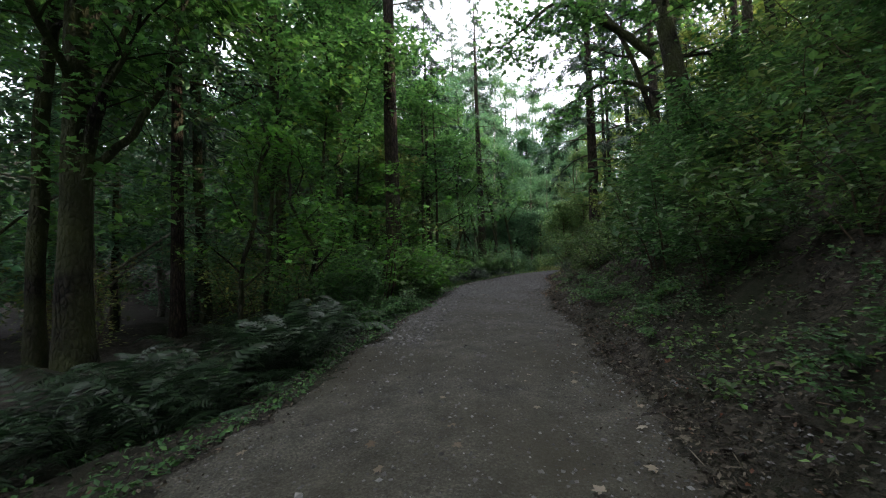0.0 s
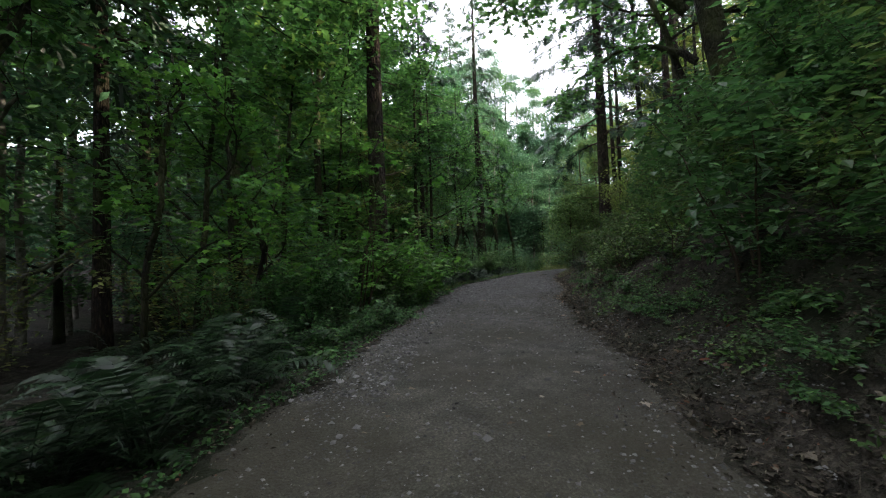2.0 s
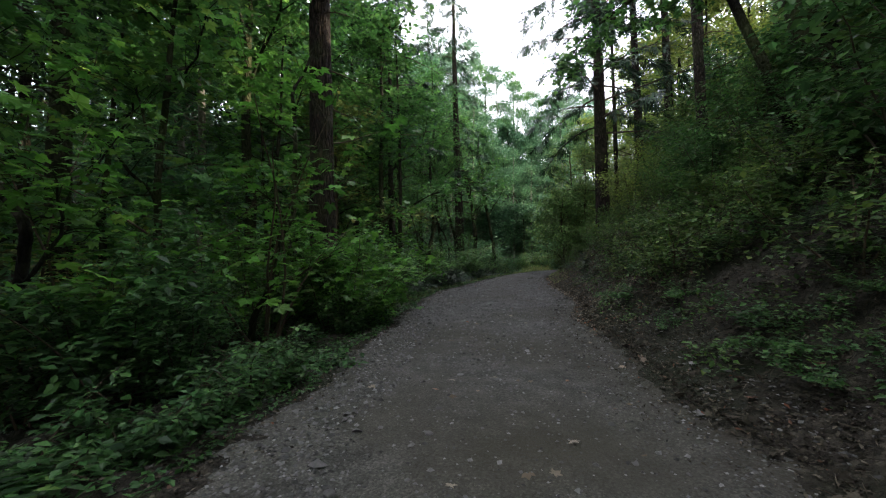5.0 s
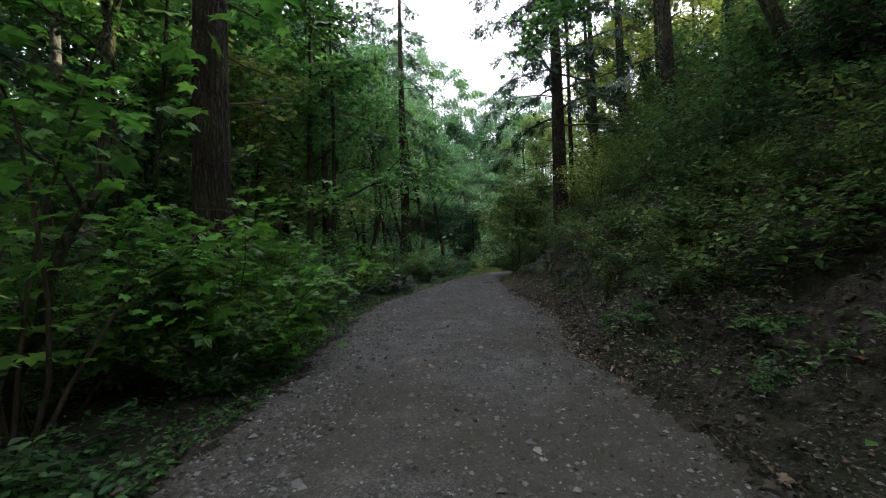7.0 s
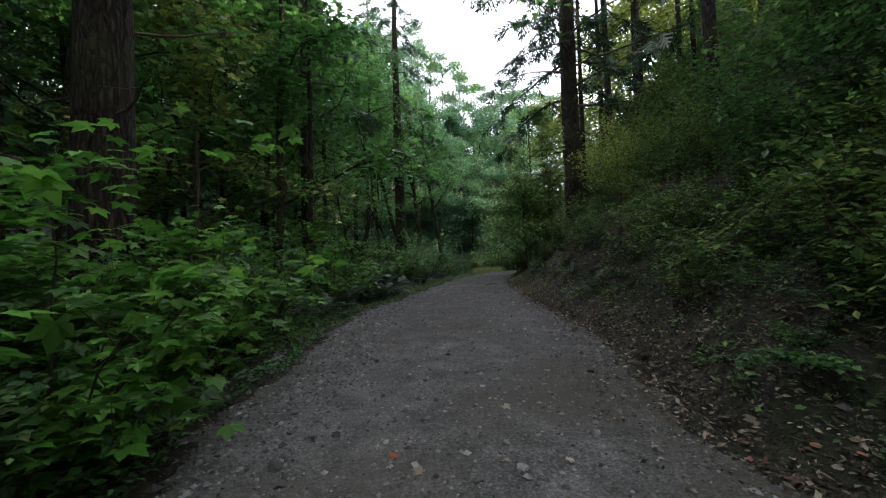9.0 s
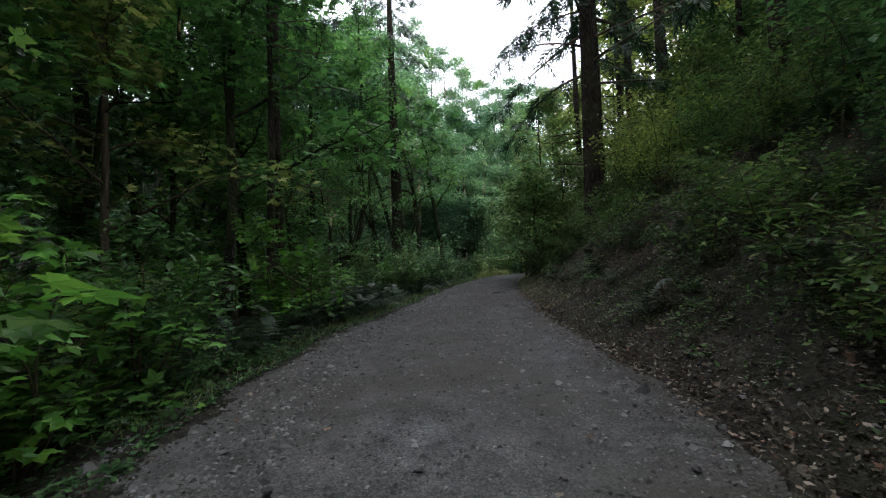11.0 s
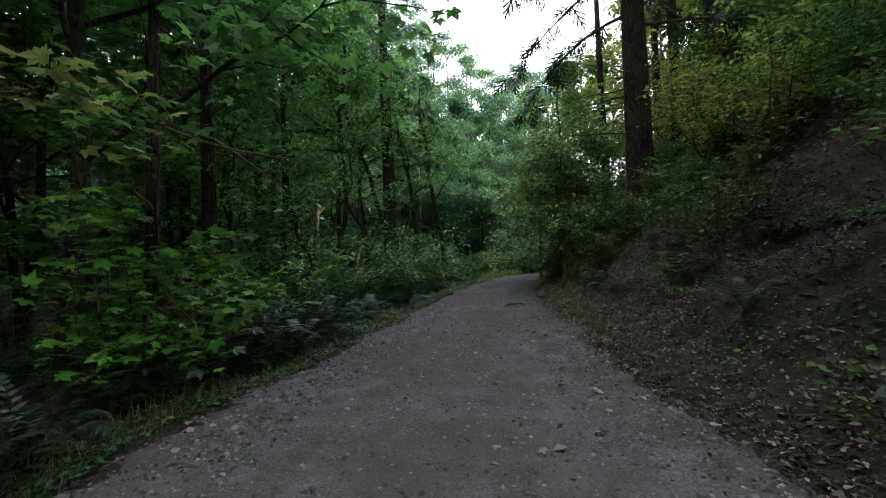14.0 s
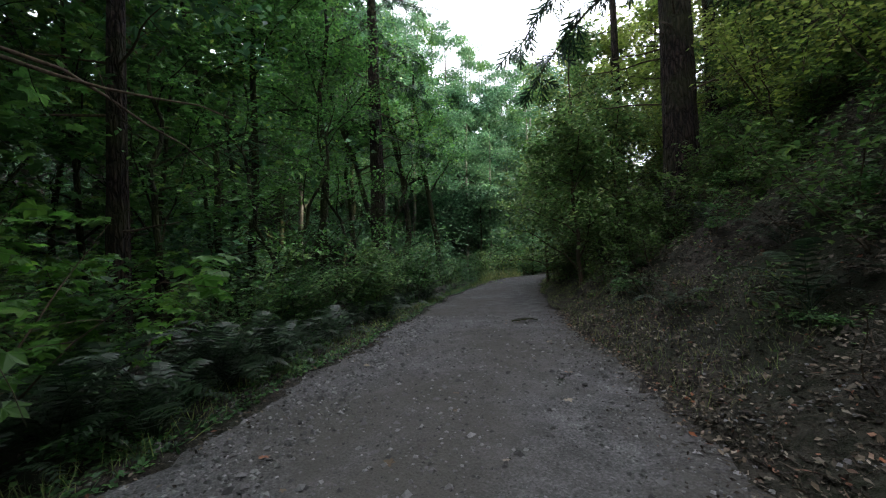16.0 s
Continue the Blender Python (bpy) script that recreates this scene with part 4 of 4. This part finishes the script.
def open_sapling(x, y, height, seed, leaves):
    """A sapling whose broad leaves lie in flat layers, each leaf a part."""
    rd = np.random.RandomState(seed)
    plant_ = thing("maple_sapling", on_ground(x, y), "bright green maple sapling with broad leaves in flat layers", "sapling", "maple saplings")
    tips = []
    for i in range(4):
        ang = i * 1.6 + rd.uniform(-0.4, 0.4)
        pts = curve_pts((0, 0, -0.1), (0.35 * math.cos(ang), 0.35 * math.sin(ang), 1), height * rd.uniform(0.75, 1.1), 9, rd, 0.1, 0.5)
        b = Builder()
        b.tube(pts, np.linspace(0.018, 0.005, 10), 5)
        for k in range(4, 10):
            a2 = rd.uniform(0, 6.28)
            tw = curve_pts(pts[k], (math.cos(a2), math.sin(a2), 0.15), rd.uniform(0.35, 0.75), 5, rd, 0.12, 0.25)
            b.tube(tw, np.linspace(0.006, 0.002, 6), 3)
            tips.extend(tw[2:])
        part("stem", b.data("stem", M_TWIG, True), plant_)
    tips = np.array(tips)
    for i in range(leaves):
        p = tips[rd.randint(len(tips))] + rd.normal(0, 0.07, 3) * (1, 1, 0.4)
        part("leaf", LEAF_SHAPES[i % 3], plant_, m=pose(*p, rd.normal(0, 12), rd.normal(8, 12), rd.uniform(0, 360)) @ Matrix.Scale(rd.uniform(0.1, 0.19), 4))


open_sapling(-3.6, 26.6, 2.7, 301, 130)
open_sapling(-4.1, 19.9, 2.2, 302, 120)
open_sapling(-4.4, 16.4, 2.4, 303, 120)


def plant(kinds, places, lo=0.8, hi=1.2):
    for x, y in places:
        copy_thing(kinds[rnd.randint(len(kinds))], on_ground(x, y, rnd.uniform(0, 360), 0.0, rnd.uniform(lo, hi)))


def beside(count, y0, y1, d0, d1, side):
    out = []
    for _ in range(count):
        y, d = rnd.uniform(y0, y1), rnd.uniform(d0, d1)
        out.append((float(left_edge(y)) - d, y) if side < 0 else (float(right_edge(y)) + d, y))
    return out


plant(saplings[:2], beside(9, 16, 21.5, 0.7, 2.4, -1), 0.7, 1.05)
plant(saplings[:2], [(-5.4, 12.2), (-5.8, 16.0), (-3.9, 25.4), (-5.0, 22.5), (-6.6, 24.5), (-4.2, 29.0)], 0.8, 1.2)
plant(saplings[2:], [(-5.6, 11.6), (-6.6, 15.4), (-7.6, 18.4), (-8.4, 23.5), (-7.2, 30.0)], 0.8, 1.1)
bendy = [shrub("shrub", on_ground(-2.2 + 1.4 * i, 36.0 + 6 * i), 170 + i, 1.9 + 0.4 * i, 2.2, (M_BUSH, M_SHRUB)[i], OVATE, 0.15, 1300, "green leafy shrub near the bend", stems=5, group="shrubs near the bend") for i in range(2)]
low = [shrub("verge_plant", on_ground(-3.5 - 0.3 * i, 10.4 + 6 * i), 140 + i, 0.6 + 0.2 * i, 1.2, M_SHRUB, OVATE, 0.1, 520, "low leafy plant spilling over the trail edge", stems=3, group="low verge plants", arch=0.9, category="plant") for i in range(2)]
plant(low, beside(26, 9, 23, 0.25, 1.1, -1), 0.7, 1.2)
plant(low, beside(18, 22, 52, 0.4, 1.3, -1), 0.6, 1.0)
plant(low, beside(90, 1, 20, 0.45, 4.0, 1), 0.35, 0.75)
plant(low, beside(60, 8, 34, 1.0, 6.5, 1), 0.5, 1.0)
brush = shrub("dry_brush", on_ground(4.2, 25.0), 150, 0.7, 1.3, M_LITTER, OVATE, 0.055, 420, "dry brown brush with withered leaves on the bank", stems=4, group="dry bank brush", arch=0.9)
plant([brush], beside(34, 12, 35, 0.9, 6.0, 1), 0.6, 1.2)
plant(thick, beside(24, 9.5, 22, 1.0, 5.0, -1), 0.7, 1.1)
plant(bendy, beside(22, 33, 58, 0.7, 4.5, -1), 0.8, 1.25)
plant(thick, beside(14, 22, 36, 2.2, 6.0, -1), 0.7, 1.1)
plant(thick + [turning], beside(24, 0, 60, 6.0, 20.0, -1), 1.0, 1.7)
plant([turning], [(-6.8, 24.0), (-8.6, 12.0), (-9.5, 16.0), (-10.5, 20.0)], 0.9, 1.5)
plant(bendy, [(rnd.uniform(-2, 16), rnd.uniform(64, 74)) for _ in range(14)], 1.2, 2.0)
plant(bankers, beside(16, 13, 21, 0.6, 3.5, 1), 0.6, 1.1)
plant(bankers, beside(8, 31, 36, 0.8, 3.5, 1), 0.6, 1.0)
plant(bankers, beside(44, 14, 36, 2.5, 6.5, 1), 0.55, 1.0)
plant(bankers, beside(46, 3, 45, 5.5, 10.0, 1), 1.2, 2.0)
plant(thick, beside(16, 2, 32, 3.0, 9.0, 1), 0.8, 1.3)
plant(bankers, beside(16, 36, 58, 0.3, 2.5, 1), 0.9, 1.5)
plant(thick + bankers + bankers, beside(44, 9, 42, 6.5, 13, 1), 1.2, 1.9)
plant(bankers + thick[:2], beside(30, 3, 14, 1.6, 5.5, 1), 0.9, 1.5)
plant(bankers, beside(26, 22, 34, 2.0, 7.0, 1), 0.7, 1.2)
plant([brush], beside(26, 21, 33, 1.0, 5.0, 1), 0.6, 1.2)
plant([sunny], beside(12, 24, 40, 4.0, 8.0, 1), 0.7, 1.1)
for i, (x, y, h) in enumerate(((6.9, 41.5, 11), (9.2, 46.0, 12), (6.4, 45.0, 8))):
    broadleaf("maple_tree", on_ground(x, y), 160 + i, h, 0.14, M_TWIG, M_BUSH, OVATE, 0.19, 7000, "light green young maple at the foot of the bank", limbs=12, first=0.06, reach=0.42, spread=0.4, group="young maples at the bend")
plant([tall_bush], [(7.0, 37.8), (6.3, 40.4), (7.6, 44.5), (9.6, 49.0)], 0.65, 1.0)

# ---- ferns ----
for i, (x, y) in enumerate(beside(34, 1.0, 9.8, 0.35, 2.6, -1) + beside(12, 2, 12, 2.4, 6, -1) + beside(20, 22.0, 34, 0.3, 1.5, -1) + beside(5, 35, 42, 0.4, 1.0, -1)):
    fern(on_ground(x, y, rnd.uniform(0, 360)), 200 + i, 16, rnd.uniform(0.9, 1.35))
for i, (x, y) in enumerate(((3.3, 12.4), (3.9, 13.6), (4.2, 27.5), (4.7, 26.2), (4.6, 24.0), (3.2, 22.8), (5.3, 29.0), (3.6, 7.5), (4.4, 17.8), (5.6, 21.5), (4.4, 31.2), (5.8, 25.2), (5.2, 27.0), (6.4, 28.4), (5.0, 22.4), (6.6, 23.2), (4.8, 16.0), (5.4, 12.0), (5.9, 31.5), (3.4, 15.2), (4.6, 14.6), (5.8, 16.4), (3.2, 17.0), (5.2, 18.9), (6.9, 19.6), (3.9, 20.4), (7.4, 26.0), (3.6, 25.2), (4.0, 29.6), (6.2, 17.9), (7.0, 21.8))):
    fern(on_ground(x, y, rnd.uniform(0, 360)), 300 + i, 12, rnd.uniform(0.6, 0.95), "sword fern growing out of the leaf-strewn bank")

for i, (x, y) in enumerate(((-3.35, 25.3), (-3.8, 26.3), (-3.0, 26.9), (-3.9, 27.6), (-2.7, 28.2), (-3.4, 29.2), (-3.5, 4.2), (-3.9, 5.4), (-3.4, 6.6), (-4.4, 3.4))):
    fern(on_ground(x, y, 47 * i), 400 + i, 16, 1.0 + 0.08 * (i % 4))

# ---- loose things on the ground ----
def litter_mesh(n, y0, y1, side, d0, d1, template, size, mat, name, falloff=1.6):
    y = rnd.uniform(y0, y1, n)
    d = d0 + (d1 - d0) * rnd.uniform(0, 1, n) ** falloff
    x = right_edge(y) + d if side > 0 else left_edge(y) - d
    pos = np.stack([x, y, ground_z(x, y) + rnd.uniform(0.0, 0.035, n)], 1)
    b = Builder()
    b.cloud(template, pos, rnd.normal(0, 1, (n, 3)) * (1, 1, 0.35), size * rnd.uniform(0.5, 1.3, n), rnd, 0.4)
    return b.data(name, mat)


CURL = (np.array([(0, 0, 0), (0.35, 0.26, 0.16), (0.8, 0.12, 0.02), (1, -0.05, 0.2), (0.5, -0.28, 0.2), (0.45, 0, 0)]), np.zeros((0, 4), int), np.array([(0, 5, 1), (1, 5, 2), (2, 5, 3), (3, 5, 4), (4, 5, 0)]))
SLIVER = (np.array([(0, -0.02, 0), (0.5, 0.03, 0.06), (1, 0.05, 0), (0.5, 0.09, 0.02)]), np.array([(0, 1, 2, 3)]), np.zeros((0, 3), int))


def clumps(n, y0, y1, side, d0, d1, size, mat, many, name="groundcover"):
    """Small plants in patches, their leaves held a little above the soil."""
    at = rnd.randint(0, many, n)
    y = rnd.uniform(y0, y1, many)[at] + rnd.normal(0, 0.17, n)
    d = np.maximum((d0 + (d1 - d0) * rnd.uniform(0, 1, many))[at] + rnd.normal(0, 0.17, n), d0)
    x = right_edge(y) + d if side > 0 else left_edge(y) - d
    lift = rnd.uniform(0.02, 0.16, n) * rnd.uniform(0.5, 1.3, many)[at]
    b = Builder()
    b.cloud(OVATE, np.stack([x, y, ground_z(x, y) + lift], 1), rnd.normal(0, 1, (n, 3)) * (1, 1, 0.35), size * rnd.uniform(0.5, 1.3, n) * rnd.uniform(0.7, 1.3, many)[at], rnd, 0.35)
    return b.data(name, mat)


def litter(mesh, label):
    tagged(part("leaf_litter", mesh), label, "leaf litter", kind="stuff")


litter(litter_mesh(52000, -1, 33, 1, -0.1, 6.0, CURL, 0.05, M_LITTER, "leaf_litter", 1.4), "brown curled dead leaves strewn over the bank")
litter(litter_mesh(26000, -1, 34, 1, -0.3, 6.0, SLIVER, 0.13, M_LITTER, "leaf_litter", 1.2), "broken twigs and dry stalks on the bank")
litter(litter_mesh(9000, 15, 34, 1, -0.3, 4.5, CURL, 0.06, M_PALELEAF, "leaf_litter", 1.2), "pale dry leaves on the crumbling bank")
litter(litter_mesh(3000, -1, 36, 1, -0.2, 6, MAPLE, 0.08, M_LITTER, "leaf_litter"), "curled dead maple leaves lying on the bank")
litter(litter_mesh(8000, -1, 40, -1, -0.3, 3, OVATE, 0.048, M_LITTER, "leaf_litter"), "dead leaves along the fern verge")
litter(litter_mesh(5000, 0, 34, 1, -1.1, 0.2, CURL, 0.036, M_LITTER, "leaf_litter", 0.45), "dead leaves thinning out onto the gravel")
litter(litter_mesh(2500, 0, 34, -1, -0.9, 0.1, OVATE, 0.042, M_LITTER, "leaf_litter", 0.55), "dead leaves at the gravel edge below the ferns")
tagged(part("groundcover", clumps(24000, -1, 24, 1, 0.3, 6.5, 0.07, M_BANKLEAF, 620)), "small green seedlings and creepers on the bank", "groundcover", kind="stuff")
tagged(part("groundcover", clumps(12000, 20, 40, 1, 0.6, 8.0, 0.075, M_BANKLEAF, 300)), "low green plants between dry leaves on the bank", "groundcover", kind="stuff")
tagged(part("groundcover", litter_mesh(22000, 0, 45, -1, -0.12, 4, OVATE, 0.075, M_SHRUB, "groundcover", 2.0)), "small green plants along the verge", "groundcover", kind="stuff")


def grass_mesh(n, y0, y1, side, d0, d1, size):
    y = rnd.uniform(y0, y1, n)
    d = rnd.uniform(d0, d1, n)
    x = right_edge(y) + d if side > 0 else left_edge(y) - d
    b = Builder()
    b.cloud(BLADE, np.stack([x, y, ground_z(x, y) - 0.01], 1), rnd.normal(0, 0.45, (n, 3)) + (0, 0, 0.9), size * rnd.uniform(0.5, 1.3, n), rnd, 0.8)
    return b.data("grass", M_GRASS)


tagged(part("grass", grass_mesh(15000, 27, 50, 1, -0.15, 1.6, 0.13)), "thin dry grass at the foot of the bank", "grass", kind="stuff")
tagged(part("grass", grass_mesh(5000, 20, 56, -1, -0.12, 0.8, 0.22)), "thin green grass along the trail verge", "grass", kind="stuff")


def stones_mesh(n, y0, y1, u0, u1, size):
    b = Builder()
    y = rnd.uniform(y0, y1, n)
    u = rnd.uniform(u0, u1, n)
    lo, hi = left_edge(y), right_edge(y)
    x = lo + (hi - lo) * u
    rut = -0.03 * (np.exp(-((u - 0.3) / 0.09) ** 2) + np.exp(-((u - 0.72) / 0.09) ** 2)) + 0.05 * np.sin(np.pi * np.clip(u, 0, 1)) - 0.035
    s = size * rnd.lognormal(0, 0.45, n)
    pos = np.stack([x, y, np.where(u > 1.02, ground_z(x, y), trail_z(y) + rut) + s * 0.1], 1)
    rock = np.array([(1, 0, 0), (0.2, 0.9, 0.05), (-0.9, 0.3, 0), (-0.3, -0.8, 0.05), (0.15, 0.1, 0.6)])
    tri = np.array([(0, 1, 4), (1, 2, 4), (2, 3, 4), (3, 0, 4), (1, 0, 3), (1, 3, 2)])
    b.cloud((rock, np.zeros((0, 4), int), tri), pos, rnd.normal(0, 1, (n, 3)) * (1, 1, 0.15), s, rnd, 0.25)
    return b.data("gravel", M_STONE)


tagged(part("gravel", stones_mesh(17000, 0, 30, 0.0, 1.0, 0.0125)), "small grey stones bedded in the trail", "gravel", kind="stuff")
tagged(part("gravel", stones_mesh(13000, 7, 34, -0.05, 0.26, 0.0175)), "coarse grey gravel along the trail edge", "gravel", kind="stuff")


tagged(part("gravel", stones_mesh(9000, 13, 34, 0.1, 1.0, 0.0165)), "loose grey chippings on the upper trail", "gravel", kind="stuff")
tagged(part("gravel", stones_mesh(9000, 2, 32, 0.88, 1.2, 0.014)), "scattered stones where the gravel meets the bank", "gravel", kind="stuff")


def fallen_leaf_mesh(seed):
    r = np.random.RandomState(seed)
    b = Builder()
    tv, tq, tt = MAPLE
    v = tv * (1, 1, 1) + np.stack([0 * tv[:, 0], 0 * tv[:, 0], 0.12 * r.uniform(0, 1, len(tv)) + 0.25 * tv[:, 1] ** 2], 1)
    b.add(v - (0.5, 0, 0), tq)
    return b.data("fallen_leaf", M_PALELEAF)


LEAVES = [fallen_leaf_mesh(i) for i in range(5)]
for i in range(170):
    y = rnd.uniform(1.5, 34)
    u = rnd.beta(1.1, 0.8)
    x = float(left_edge(y) + (right_edge(y) + 0.3 - left_edge(y)) * u)
    ob = part("fallen_leaf", LEAVES[i % 5], m=pose(x, y, float(trail_z(y)) + 0.012, rnd.uniform(-12, 12), rnd.uniform(-12, 12), rnd.uniform(0, 360)) @ Matrix.Scale(rnd.uniform(0.025, 0.085), 4))
    tagged(ob, "pale dry fallen leaf lying on the gravel", "leaf", "fallen leaves on the trail")


def stick(m, seed, length, r, label):
    rd = np.random.RandomState(seed)
    b = Builder()
    pts = curve_pts((0, 0, r), (1, 0, 0.02), length, 8, rd, 0.1)
    b.tube(pts, np.linspace(r, r * 0.3, 9), 6, 0.08, rd)
    for k in (3, 5, 6):
        b.tube(curve_pts(pts[k], rd.normal(0, 1, 3) * (1, 1, 0.3) + (0.8, 0, 0), length * 0.25, 4, rd, 0.15), np.linspace(r * 0.4, r * 0.12, 5), 5)
    tagged(part("fallen_branch", b.data("fallen_branch", M_DEADWOOD if r > 0.02 else M_TWIG, True), m=m), label, "branch", "fallen branches")


stick(on_ground(-8.5, 14.2, 10) @ pose(0, 0, 0.9, 0, -4, 0), 1, 3.4, 0.05, "bare grey fallen branch lying over the ferns")
stick(on_ground(-7.5, 12.6, -20) @ pose(0, 0, 0.5, 0, -12, 0), 2, 2.6, 0.03, "bare pale dead branch among the undergrowth")
for i, (x, y) in enumerate(beside(22, 3, 32, 0.5, 4.5, 1)):
    stick(on_ground(x, y, rnd.uniform(0, 360)), 10 + i, rnd.uniform(0.3, 0.9), rnd.uniform(0.004, 0.01), "thin dead twig lying in the leaf litter")


def stone(seed, r, m):
    rd = np.random.RandomState(seed)
    bm = bmesh.new()
    bmesh.ops.create_icosphere(bm, subdivisions=2, radius=r)
    for v in bm.verts:
        v.co *= rd.uniform(0.82, 1.12)
        v.co.z *= 0.55
    me = bpy.data.meshes.new("stone")
    bm.to_mesh(me)
    bm.free()
    me.materials.append(M_STONE)
    tagged(part("stone", me, m=m), "pale rounded stone bedded in the gravel", "stone", "stones in the trail")


for i in range(60):
    y = rnd.uniform(4, 31)
    x = float(left_edge(y) + (right_edge(y) - left_edge(y)) * rnd.uniform(0.2, 0.95))
    stone(i, rnd.uniform(0.018, 0.05), pose(x, y, float(trail_z(y)) + 0.008, 0, 0, rnd.uniform(0, 360)))


def bark_slab(m):
    """A flat dark piece of rotten bark with ragged edges."""
    rd = np.random.RandomState(4)
    bm = bmesh.new()
    bmesh.ops.create_grid(bm, x_segments=12, y_segments=4, size=0.5)
    for v in bm.verts:
        u = v.co.x * 2
        v.co.y *= 0.2 * (1 - 0.75 * u * u) * rd.uniform(0.5, 1.5)
        v.co.x *= 0.62
        v.co.z = 0.05 * (1 - u * u) * (1 - 0.5 * abs(v.co.y) / 0.2) + rd.uniform(0, 0.012)
    bmesh.ops.solidify(bm, geom=bm.faces[:], thickness=0.02)
    me = bpy.data.meshes.new("bark_slab")
    bm.to_mesh(me)
    bm.free()
    me.materials.append(M_MOSSBARK)
    tagged(part("bark_slab", me, m=m), "dark flat piece of rotten bark lying on the trail", "bark")


bark_slab(pose(2.3, 32.6, float(trail_z(32.6)) + 0.02, 0, 0, 4))
# a sunlit spot at the bend, made with pale blades
tagged(part("grass", grass_mesh(1600, 52, 58, -1, 0.0, 1.2, 0.7)), "tall grass where the trail bends, pale in place of sunlight", "grass", kind="stuff")
